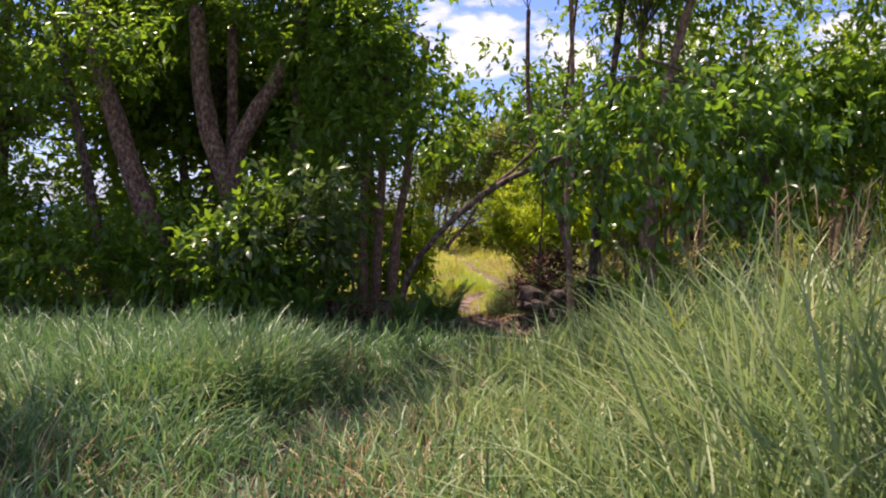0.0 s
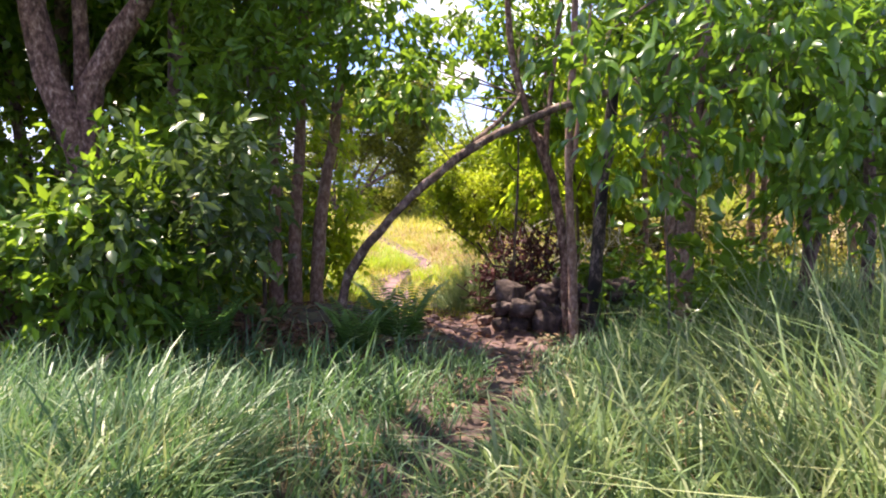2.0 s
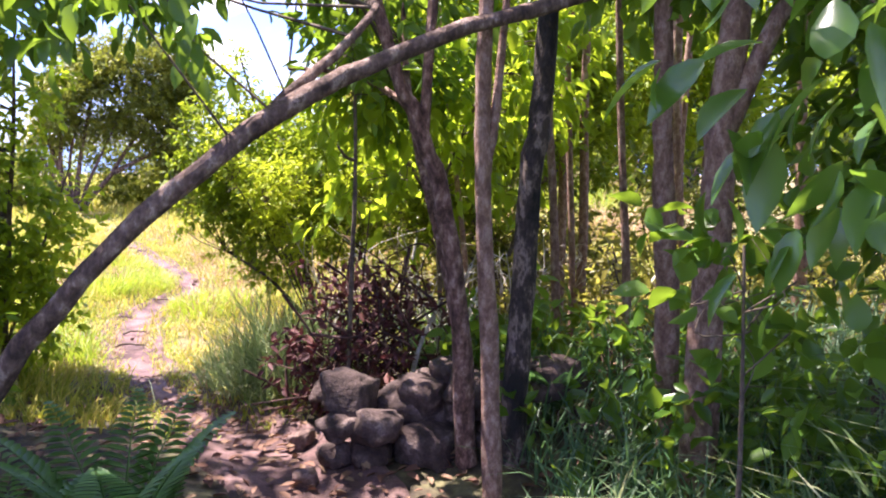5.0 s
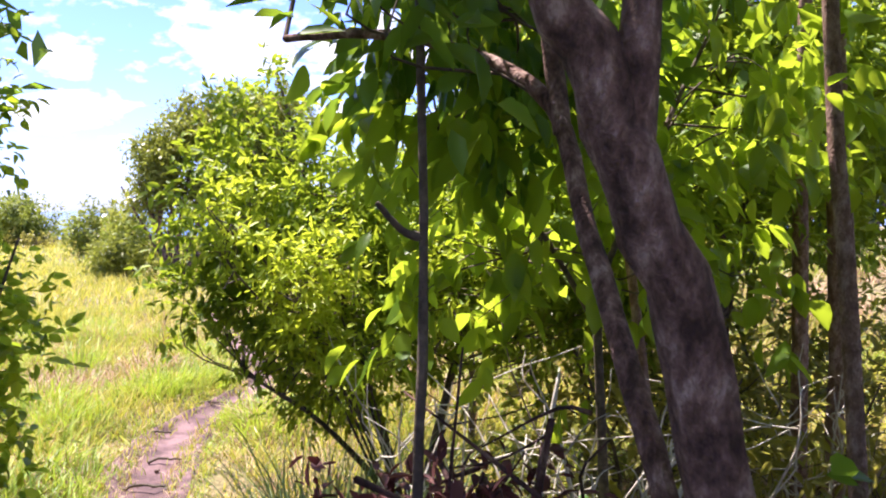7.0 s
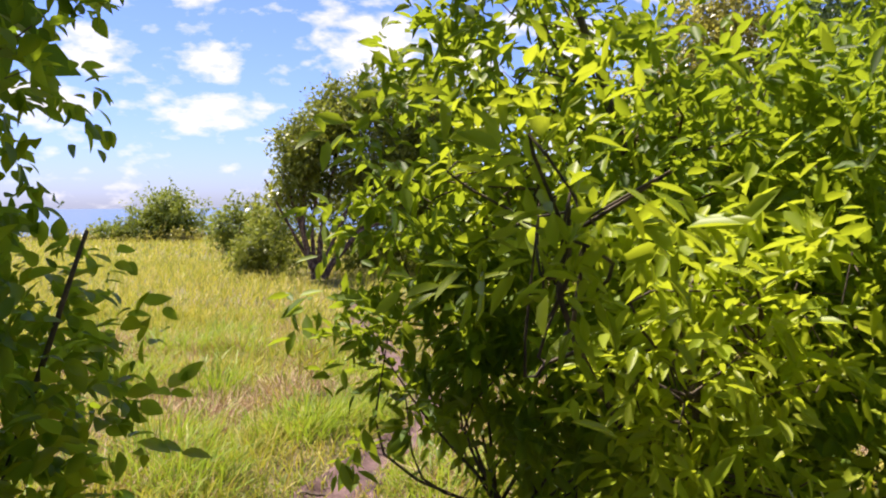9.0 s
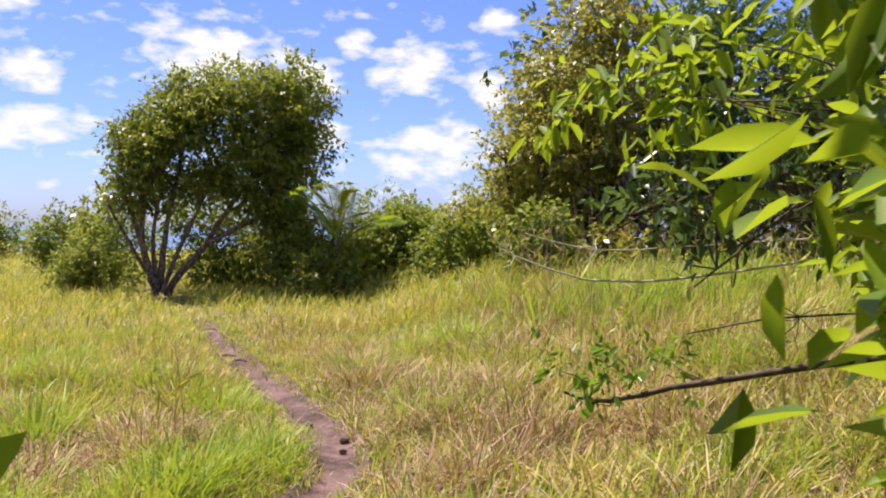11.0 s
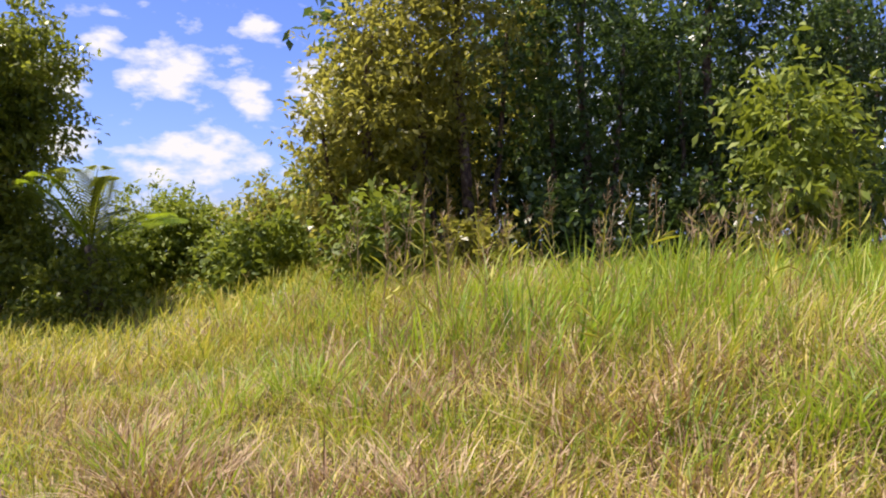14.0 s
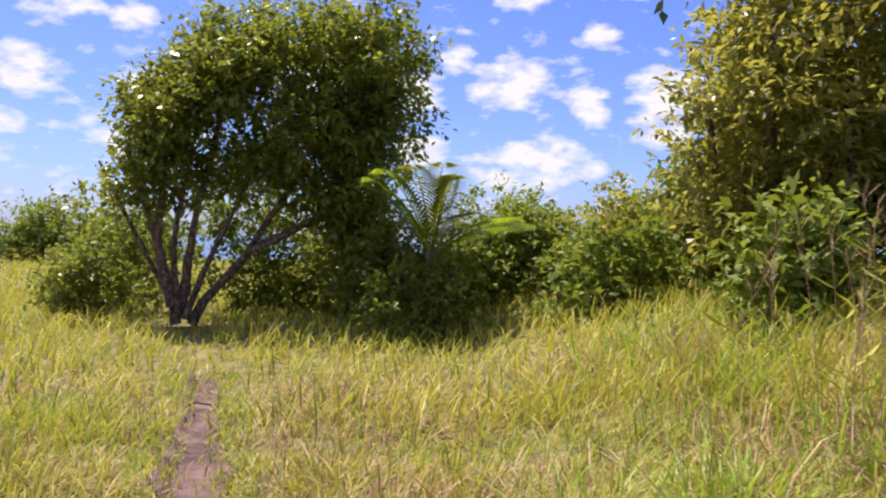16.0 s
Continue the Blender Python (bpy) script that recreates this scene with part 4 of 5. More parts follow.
for c_, r_, n_ in (((3.1, 30.6, 0.8), (0.9, 0.8, 0.85), 3000), ((4.3, 30.8, 1.1), (1.1, 0.9, 1.0), 3600), ((5.5, 29.8, 1.3), (1.0, 0.9, 1.1), 3600), ((4.6, 27.6, 0.9), (0.9, 0.7, 0.75), 2600), ((6.2, 28.6, 1.7), (1.0, 0.9, 1.4), 3400), ((4.5, 35, 1.3), (2.5, 1.2, 1.2), 3000), ((8.5, 36, 1.5), (2.5, 1.2, 1.4), 2600)):
    mound("dense green shrub of the field hedge", "shrub", c_, r_, int(n_ * 1.3), 0.14, LEAF_HEDGE if c_[0] != 5.5 else LEAF_OLIVE, "field hedge", "hedge_shrub")
for k, (c_, r_, n_, mt) in enumerate((((5.9, 25.8, 2.9), (1.15, 1.0, 2.0), 6500, LEAF_OLIVE), ((7.4, 25.6, 4.2), (1.6, 1.2, 2.6), 8000, LEAF_OLIVE), ((9.6, 25.2, 4.2), (1.7, 1.3, 2.9), 8000, LEAF_DEEP), ((12.0, 24.6, 4.3), (1.8, 1.3, 2.9), 8000, LEAF_DEEP), ((14.6, 23.6, 4.3), (1.9, 1.3, 3.0), 7000, LEAF_DEEP), ((17.4, 22.0, 4.4), (2.0, 1.4, 3.0), 5000, LEAF_DEEP))):
    x, y, z = c_
    g = float(height(x, y))
    tree("edge_tree", ("olive" if mt is LEAF_OLIVE else "dark green") + " tree at the edge of the field", "tree",
         [([(x, y, g), (x + 0.1, y, 1.5), (x - 0.1, y, z), (x, y, z + 1.5)], 0.13, 0.05), ([(x, y, g + 0.4), (x + 0.6, y, 2.0), (x + 0.9, y, z + 0.5)], 0.08, 0.03), ([(x - 0.1, y, g + 0.2), (x - 0.6, y, 1.8), (x - 0.8, y, z)], 0.07, 0.03)],
         [(c_, r_, int(n_ * 1.4))], "small", 0.13, mt, BARK_GREY, fine=False, slim=0.45, group="edge trees", twigs=60, hollow=0.1)
for x, y in ((7.6, 28.2), (10.4, 27.8), (13.4, 27.0), (16.6, 25.8), (20.0, 23.5)):
    g = float(height(x, y))
    tree("edge_tree", "dark green tree deep in the field's hedge", "tree", [([(x, y, g), (x + 0.1, y, 1.8), (x, y, 4.5)], 0.13, 0.05)], [((x, y, 3.4), (1.9, 1.2, 3.0), 5200)], "small", 0.27, LEAF_DEEP, BARK_GREY, fine=False, slim=0.5, group="edge trees", twigs=20, hollow=0.1)
for c_, r_, n_, mt in (((5.1, 24.0, 1.15), (0.7, 0.5, 0.75), 1900, LEAF_HEDGE), ((6.6, 24.1, 1.0), (0.9, 0.5, 0.65), 2100, LEAF_OLIVE), ((8.3, 23.9, 1.3), (1.0, 0.6, 0.85), 2300, LEAF_DEEP), ((10.4, 23.4, 1.3), (1.2, 0.6, 0.8), 2400, LEAF_DEEP), ((13.0, 22.6, 1.5), (1.3, 0.7, 1.0), 2600, LEAF_DEEP)):
    mound("shrub under the edge trees", "shrub", c_, r_, int(n_ * 1.4), 0.14, mt, "edge shrubs", "edge_shrub")

tree("glossy_shrub", "tall shrub with pale glossy leaves at the field's edge", "shrub",
     [([(10.9, 22.3, 0.5), (11.0, 22.2, 1.5), (10.8, 22.2, 3.2)], 0.06, 0.02), ([(10.9, 22.3, 0.9), (11.5, 22.1, 2.4)], 0.04, 0.015)],
     [((10.8, 22.1, 3.0), (0.75, 0.6, 0.75), 900), ((11.2, 22.0, 2.1), (1.0, 0.6, 0.8), 1000), ((10.3, 21.9, 1.9), (0.5, 0.4, 0.45), 350)], "broad", 0.19, LEAF_HEDGE, BARK_TWIG, fine=False, slim=0.45, droop=0.7, twigs=40)

# ---- stones, dead wood, ferns ----
def stone(at, r, squash, seed, group="loose stones", label="weathered dark grey-brown boulder of a tumbled wall", mat=None):
    bm = bmesh.new()
    bmesh.ops.create_icosphere(bm, subdivisions=3, radius=1.0)
    for v in bm.verts:
        n_ = v.co.normalized()
        k_ = 1 + 0.4 * noise.noise(n_ * 1.2 + Vector((seed * 3.7, 0, 0))) + 0.16 * noise.noise(n_ * 3.4 + Vector((0, seed, 0)))
        q = Vector([math.copysign(abs(c_) ** 0.58, c_) for c_ in n_])
        v.co = Vector((q.x * r * k_, q.y * r * 0.85 * k_, q.z * r * squash * k_))
    me = bpy.data.meshes.new("stone")
    bm.to_mesh(me)
    bm.free()
    me.polygons.foreach_set("use_smooth", np.ones(len(me.polygons), bool))
    me.materials.append(mat or ROCK)
    ob = new("stone", me)
    ob.matrix_world = pose(*at, seed * 37 % 25 - 12, seed * 53 % 25 - 12, seed * 71 % 360)
    return tagged(ob, label, "stone", group)


k = 0
for layer, (n_, z0, step) in enumerate(((8, 0.0, 0.2), (7, 0.15, 0.2), (5, 0.29, 0.21))):
    for q in range(n_):
        x = 1.1 + (q + 0.5 * (layer % 2)) * step + rng.normal(0, 0.05)
        y = 8.74 - 0.06 * q + rng.normal(0, 0.08) + layer * 0.07
        stone((x, y, float(height(x, y)) + 0.05 + z0 + rng.normal(0, 0.025)), rng.choice((0.09, 0.11, 0.13, 0.155)) * rng.uniform(0.85, 1.15), rng.uniform(0.5, 0.8), k, "stones of the tumbled wall")
        k += 1
for x, y, r in ((0.98, 8.6, 0.06), (1.05, 9.1, 0.07), (0.55, 9.4, 0.05), (1.0, 17.6, 0.035), (0.78, 18.2, 0.03), (0.95, 17.3, 0.025), (0.12, 14.0, 0.018)):
    stone((x, y, float(height(x, y)) + r * 0.4), r, 0.7, k, label="small brown stone on the footpath", mat=PEBBLE)
    k += 1
for x, y, w in ((0.1, 13.5, 0.3), (0.0, 15.0, 0.22), (0.15, 14.2, 0.25), (0.4, 16.0, 0.3), (0.05, 21.7, 0.2), (0.2, 21.4, 0.16), (-0.25, 24.4, 0.2)):
    z = float(height(x, y)) + 0.025
    ob = new("root", mesh("root", *tube([(-w / 2, 0, -0.01), (-w * 0.2, 0.03, 0.012), (w * 0.2, -0.01, 0.012), (w / 2, 0.03, -0.01)], 0.014, 0.008, 6, 0.003), BARK_TWIG, True))
    ob.location = (x, y, z)
    tagged(ob, "dark gnarled root crossing the footpath", "root", "roots on the path")


def stick(name, label, pts, r0, r1, mat, forks=0, group=""):
    p = np.asarray(pts, float)
    t_ = thing(name, label, "stick" if name == "stick" else "branch", p[0], group)
    part("stem", mesh("stem", *tube(p - p[0], r0, r1, 7, r0 * 0.2), mat, True), t_)
    for _ in range(forks):
        i_ = rng.integers(1, len(p) - 1)
        q = p[i_] - p[0]
        e = q + unit(rng.normal(size=3) + unit(p[-1] - p[0])) * rng.uniform(0.05, 0.14)
        part("side_twig", mesh("side_twig", *tube([q, (q + e) / 2 + rng.normal(0, 0.015, 3), e], min(r1 * 0.9, 0.004), 0.0015, 5, 0, 3), mat, True), t_)
    return t_


stick("stick", "bare pale dead stick standing upright", [(1.97, 10.2, 0.25), (1.98, 10.2, 0.72), (2.03, 10.2, 1.1), (2.09, 10.2, 1.42)], 0.014, 0.008, WOOD_DEAD, 3)
stick("stick", "broken pale dead stick leaning on the stones", [(1.74, 9.25, 0.7), (1.85, 9.35, 0.92), (1.99, 9.4, 1.14)], 0.016, 0.010, WOOD_DEAD, 1)
stick("stick", "pale forked dead stick", [(2.3, 9.9, 0.25), (2.35, 9.9, 0.8), (2.5, 9.9, 1.25)], 0.014, 0.006, WOOD_DEAD, 4)
stick("stick", "long pale dead stick lying across the brush", [(1.6, 10.3, 1.02), (2.1, 10.3, 1.12), (2.7, 10.2, 1.15)], 0.005, 0.002, WOOD_DEAD, 3)
stick("stick", "thin pale dead stick slanting out of the brush", [(1.45, 10.1, 0.8), (1.75, 10.35, 1.3), (2.3, 10.5, 1.46)], 0.005, 0.002, WOOD_DEAD, 3)
stick("stick", "thin pale dead stick slanting out of the brush", [(1.9, 10.0, 0.8), (1.8, 10.3, 1.2), (1.55, 10.6, 1.48)], 0.005, 0.002, WOOD_DEAD, 2)
stick("stick", "thin brown dead stick slanting out of the brush", [(2.2, 10.0, 0.7), (2.0, 10.4, 1.3), (1.95, 10.5, 1.6)], 0.005, 0.002, BARK_TWIG, 3)
stick("fallen_branch", "fallen bare branch slanting through the wood", [(3.1, 8.9, 0.45), (3.5, 9.2, 0.9), (3.9, 9.5, 1.5)], 0.02, 0.008, BARK_TWIG, 3)
stick("dead_branch", "bare pale dead branch hanging out over the grass", [(2.5, 13.6, 1.6), (1.75, 13.85, 1.48), (1.43, 13.9, 1.47), (1.31, 13.9, 1.49), (1.11, 13.9, 1.56), (1.01, 13.9, 1.64)], 0.005, 0.002, WOOD_DEAD, 5)
stick("dead_branch", "bare pale dead branch hanging out over the grass", [(2.6, 14.0, 1.62), (1.9, 14.1, 1.58), (1.5, 14.1, 1.57), (1.22, 14.1, 1.63)], 0.004, 0.002, WOOD_DEAD, 6)
stick("dead_branch", "thin grey bare twig over the grass", [(2.5, 13.3, 1.4), (1.9, 13.5, 1.38), (1.55, 13.6, 1.32)], 0.005, 0.002, BARK_TWIG, 7)
lb = stick("leafy_branch", "low dark twig with small leaves over the grass", [(2.2, 13.2, 1.32), (1.61, 13.55, 1.18), (1.345, 13.67, 1.11), (1.28, 13.71, 1.11), (1.22, 13.74, 1.13)], 0.012, 0.004, BARK_TWIG, 5)
(v, f), _ = crown([((1.27, 13.72, 1.2), (0.1, 0.06, 0.06), 130), ((1.45, 13.65, 1.24), (0.13, 0.08, 0.06), 150)], 0.036, True)
part("foliage", mesh("foliage", v - np.array((2.2, 13.2, 1.32)), f, LEAF_WOOD), lb)
tree("overhanging_bough", "dark twiggy bough hanging low over the field grass", "bush",
     [([(2.7, 13.9, 0.1), (2.65, 13.9, 1.2), (2.4, 13.95, 1.75), (1.9, 14.0, 1.78), (1.6, 14.0, 1.7)], 0.025, 0.006), ([(2.3, 13.95, 1.78), (2.0, 13.85, 1.62), (1.72, 13.8, 1.45)], 0.008, 0.003)],
     [((1.85, 13.98, 1.74), (0.3, 0.22, 0.1), 260), ((2.35, 13.9, 1.85), (0.4, 0.3, 0.22), 480)], "small", 0.06, LEAF_DEEP, BARK_TWIG, slim=0.5, twigs=110)
tree("bush_edge", "leafy bush beside the bare branches", "bush", [([(2.6, 13.6, 0.1), (2.6, 13.6, 1.0), (2.5, 13.6, 2.2)], 0.03, 0.012)],
     [((2.75, 13.3, 1.8), (0.55, 0.6, 0.9), 1500), ((1.95, 14.1, 2.2), (0.45, 0.3, 0.16), 420), ((3.3, 12.6, 2.2), (0.8, 0.6, 1.1), 2000)], "narrow", 0.10, LEAF_BRIGHT, BARK_TWIG, slim=0.38)

def dead_shrub(x, y, tall, seed):
    """A bare pale bush: forking stems, each with its twigs."""
    r_ = np.random.default_rng(seed)
    z = float(height(x, y))
    t_ = thing("dead_shrub", "bare pale dead shrub with forking twigs", "shrub", (x, y, z), "dead shrubs")
    for q in range(5):
        e = np.array((r_.normal(0, 0.32) * tall, r_.normal(0, 0.2) * tall, tall * r_.uniform(0.7, 1.1)))
        stem = np.array([(0, 0, -0.04), e * 0.35 + r_.normal(0, 0.03, 3), e * 0.7 + r_.normal(0, 0.05, 3), e])
        bits_ = [tube(stem, 0.009, 0.003, 5, 0.002)]
        for _ in range(9):
            k_ = r_.uniform(0.3, 1.0)
            a_ = np.array([np.interp(k_ * 3, range(4), stem[:, w]) for w in range(3)])
            d_ = unit(r_.normal(size=3) + [0, 0, 0.5]) * r_.uniform(0.1, 0.28)
            bits_.append(tube([a_, a_ + d_ * 0.5 + r_.normal(0, 0.02, 3), a_ + d_], 0.004, 0.0015, 4, 0, 3))
        part("branch", mesh("branch", *joined(bits_), WOOD_DEAD, True), t_)


for q, (x, y, tall) in enumerate(((1.95, 10.35, 0.95), (2.35, 10.15, 1.05), (1.7, 10.6, 1.0), (2.8, 10.3, 0.9), (3.5, 10.5, 0.9), (2.1, 9.75, 0.75))):
    dead_shrub(x, y, tall, 40 + q)

bp_ = thing("brush_pile", "heap of dead reddish-brown branches and leaves behind the stones", "brush pile", (1.55, 9.45, float(height(1.55, 9.45))))
o = np.array(bp_.location)
bits = []
for _ in range(150):
    c_ = np.array((1.55, 9.45, 0)) + rng.normal(0, 1, 3) * (0.22, 0.14, 0)
    c_[2] = o[2] + abs(rng.normal(0.3, 0.26))
    d_ = unit(rng.normal(size=3) + [0, 0, 0.4]) * rng.uniform(0.15, 0.4)
    bits.append(tube([c_ - d_ - o, c_ + rng.normal(0, 0.04, 3) - o, c_ + d_ - o], rng.uniform(0.005, 0.012), 0.003, 4, 0, 3))
part("dead_brush", mesh("dead_brush", *joined(bits), WOOD_RED), bp_, kind="stuff")
(v, f), _ = crown([((1.5, 9.45, 0.85), (0.40, 0.24, 0.42), 1800)], 0.065, True)
part("dead_foliage", mesh("dead_foliage", v - o, f, LEAF_MAROON), bp_, kind="stuff")


def leaf_heap(c_, r_, n_, label):
    """A low bank of dead leaves with twigs stuck in it."""
    x, y = c_
    t_ = thing("leaf_heap", label, "leaf heap", (x, y, float(height(x, y))), "heaps of dead leaves")
    o_ = np.array(t_.location)
    p = np.c_[rng.normal(0, 0.5, (n_, 2)) * r_[:2], np.zeros(n_)]
    p[:, 2] = height(x + p[:, 0], y + p[:, 1]) - o_[2] + 0.01 + r_[2] * rng.random(n_) * np.exp(-(p[:, 0] / r_[0]) ** 2 * 1.5 - (p[:, 1] / r_[1]) ** 2 * 1.5)
    ln_ = rng.uniform(0.05, 0.12, n_)
    part("dead_foliage", mesh("dead_foliage", *leaf_cloud(p, np.c_[rng.normal(size=(n_, 2)), rng.normal(0.1, 0.5, n_)], np.c_[rng.normal(0, 0.6, (n_, 2)), np.ones(n_)], ln_, ln_ * 0.45, True), LEAF_DRY), t_, kind="stuff")
    bits_ = []
    for _ in range(n_ // 28):
        q = p[rng.integers(n_)]
        d_ = unit(rng.normal(size=3) + [0, 0, 0.5]) * rng.uniform(0.08, 0.22)
        bits_.append(tube([q - d_ * [1, 1, 0.1], q + d_], 0.006, 0.003, 4))
    part("dead_brush", mesh("dead_brush", *joined(bits_), WOOD_RED), t_, kind="stuff")


leaf_heap((-1.15, 7.8), (1.0, 0.3, 0.3), 1500, "bank of dead reddish-brown leaves under the thin trees")
leaf_heap((-3.2, 8.2), (1.2, 0.4, 0.25), 900, "bank of dead brown leaves under the big tree")
leaf_heap((3.1, 9.5), (0.9, 0.7, 0.22), 1600, "bank of dead reddish-brown leaves among the stems")
leaf_heap((4.3, 10.4), (1.1, 0.9, 0.22), 1500, "bank of dead brown leaves in the open wood")
leaf_heap((1.9, 9.0), (0.4, 0.3, 0.2), 500, "small heap of dead leaves behind the stones")


def fern(x, y, size, turn_):
    z = float(height(x, y))
    t_ = thing("fern", "green fern with arching fronds on the wood floor", "fern", (x, y, z), "ferns")
    for q in range(8):
        az = turn_ + q * 0.82
        s = np.linspace(0, 1, 12)
        hx = s * size * 0.55
        ln_ = np.stack([hx * math.cos(az), hx * math.sin(az), size * (1.25 * s - 0.45 * s ** 2)], -1)
        tn = np.gradient(ln_, axis=0)
        bits_ = [tube(ln_[::3], 0.006, 0.002, 4, 0, 2)]
        for sgn in (-1, 1):
            fs = np.linspace(0.15, 1, 20)
            at = np.stack([np.interp(fs, s, ln_[:, w]) for w in range(3)], -1)
            al = unit(np.cross(tn, [0, 0, 1.0])) * sgn + unit(tn) * 0.35
            al = np.stack([np.interp(fs, s, al[:, w]) for w in range(3)], -1)
            bits_.append(leaf_cloud(at, al, np.tile([[0, 0, 1.0]], (20, 1)), 0.30 * size * (1.02 - fs) + 0.02, np.full(20, 0.045 * size + 0.008), True))
        part("frond", mesh("frond", *joined(bits_), LEAF_FERN), t_)


for x, y, s_ in ((0.15, 7.85, 0.75), (-0.2, 7.5, 0.6), (-1.4, 7.3, 0.75), (-1.0, 7.9, 0.45), (-2.1, 7.5, 0.5), (2.35, 9.4, 0.5), (2.25, 8.5, 0.4), (2.9, 8.3, 0.5), (2.15, 10.0, 0.6)):
    fern(x, y, s_, x * 9)
for x, y, r_, n_ in ((2.85, 7.3, 0.35, 300), (2.3, 8.1, 0.2, 150), (3.2, 6.9, 0.35, 260), (2.2, 8.9, 0.25, 200), (2.7, 8.5, 0.25, 220), (3.3, 8.2, 0.35, 300), (3.0, 7.75, 0.45, 420), (2.5, 9.3, 0.25, 200)):
    z = float(height(x, y))
    tree("low_plant", "low broad-leaved green plant on the wood floor", "plant", [([(x, y, z), (x, y, z + 0.2), (x + 0.03, y, z + r_)], 0.01, 0.004)], [((x, y, z + r_ * 0.9), (r_, r_ * 0.8, r_ * 0.8), n_)], "broad", 0.11, LEAF_WOOD, BARK_TWIG, group="floor plants", slim=0.6, twigs=8)

# fallen leaves
at = np.stack([rng.uniform(-7.0, 5.5, 9000), rng.uniform(5.6, 12.0, 9000), np.zeros(9000)], -1)
at = at[(off_track(at[:, 0], at[:, 1]) < 0.55) | (at[:, 1] > 7.8)]
at[:, 2] = height(at[:, 0], at[:, 1]) + 0.022
ln = rng.uniform(0.04, 0.10, len(at))
v, f = leaf_cloud(at, np.c_[rng.normal(size=(len(at), 2)), rng.normal(0, 0.12, len(at))], np.c_[rng.normal(0, 0.3, (len(at), 2)), np.ones(len(at))], ln, ln * 0.5, True)
tagged(new("leaf_litter", mesh("leaf_litter", v, f, LEAF_DRY)), "dry brown fallen leaves on the path and wood floor", "leaf litter", kind="stuff")

# ---- grass ----
def blades(pts, tall, wide, lean=0.35, wind=(0.16, -0.06), az=None, arch=0.75):
    """Tapered blades that arch over: points (n, 2), heights and widths (n,)."""
    n_ = len(pts)
    base = np.c_[pts, height(pts[:, 0], pts[:, 1]) - 0.01]
    az = rng.uniform(0, 2 * np.pi, n_) if az is None else az + rng.normal(0, 0.6, n_)
    tilt = np.abs(rng.normal(0, lean, n_)) + 0.05
    d = np.c_[np.cos(az) * tilt + wind[0] * rng.random(n_), np.sin(az) * tilt + wind[1] * rng.random(n_), np.ones(n_)]
    d = unit(d)
    flat = unit(np.c_[d[:, :2], np.zeros(n_)])
    side = np.c_[-flat[:, 1], flat[:, 0], np.zeros(n_)]
    turn_ = rng.uniform(-0.9, 0.9, n_)[:, None]
    side = side * np.cos(turn_) + flat * np.sin(turn_)
    bend = rng.uniform(0.05, arch, n_)[:, None]
    T, W = tall[:, None], wide[:, None]
    vs = []
    for s_, w_ in ((0.0, 0.7), (0.4, 1.0), (0.75, 0.7)):
        p = base + d * T * s_ + flat * T * bend * s_ ** 2 * 0.8 - [0, 0, 1] * T * bend * s_ ** 3 * 0.45
        vs += [p - side * W * w_ / 2, p + side * W * w_ / 2]
    vs.append(base + d * T + flat * T * bend * 0.8 - np.array([0, 0, 1]) * T * bend * 0.45)
    v_ = np.stack(vs, 1).reshape(-1, 3)
    k_ = np.arange(n_)[:, None] * 7
    return v_, [np.vstack([k_ + [0, 1, 3, 2], k_ + [2, 3, 5, 4]]), k_ + [4, 5, 6]]


def meadow(name, label, box, count, tall, wide, mat, keep=None, tuft=0.0, lean=0.35, edge=0.22, per=14, arch=0.75):
    x0, y0, x1, y1 = box
    if tuft:
        c_ = np.c_[rng.uniform(x0, x1, count // per), rng.uniform(y0, y1, count // per)]
        o_ = rng.normal(0, tuft, (len(c_) * per, 2))
        p, az = np.repeat(c_, per, 0) + o_, np.arctan2(o_[:, 1], o_[:, 0])
        grow = np.repeat(rng.uniform(0.65, 1.25, len(c_)), per)
    else:
        p = np.c_[rng.uniform(x0, x1, count), rng.uniform(y0, y1, count)]
        az, grow = rng.uniform(0, 2 * np.pi, count), np.ones(count)
    gap = off_track(p[:, 0], p[:, 1])
    ok = gap > edge * (0.1 + 0.9 * smooth(4.8, 6.0, p[:, 1])) * (1 - 0.25 * smooth(18.5, 21, p[:, 1]) - 0.65 * smooth(24, 26.5, p[:, 1])) + rng.normal(0, 0.05, len(p))
    if keep is not None:
        ok &= rng.random(len(p)) < keep(p[:, 0], p[:, 1])
    p, gap, az, grow = p[ok], gap[ok], az[ok], grow[ok]
    h_ = tall(p[:, 0], p[:, 1]) * grow * rng.uniform(0.55, 1.15, len(p)) * (0.45 + 0.3 * (1 - smooth(2.5, 4.5, p[:, 1])) + (0.25 + 0.3 * smooth(2.5, 4.5, p[:, 1])) * smooth(0.2, 0.9, gap))
    h_ = np.where((p[:, 1] < 2.0) & (p[:, 0] > -0.5) & (p[:, 0] < 1.1), np.minimum(h_, 0.55), h_)
    ob = new(name, mesh(name, *blades(p, h_, wide * rng.uniform(0.6, 1.3, len(p)), lean, az=az, arch=arch), mat))
    return tagged(ob, label, "grass", kind="stuff")


def patch(x, y, s, o_=0.0):
    return 0.5 + 0.5 * np.sin(x * s + 1.7 * np.sin(y * s * 0.7 + o_) + o_) * np.cos(y * s * 0.9 - 0.6 * np.sin(x * s))


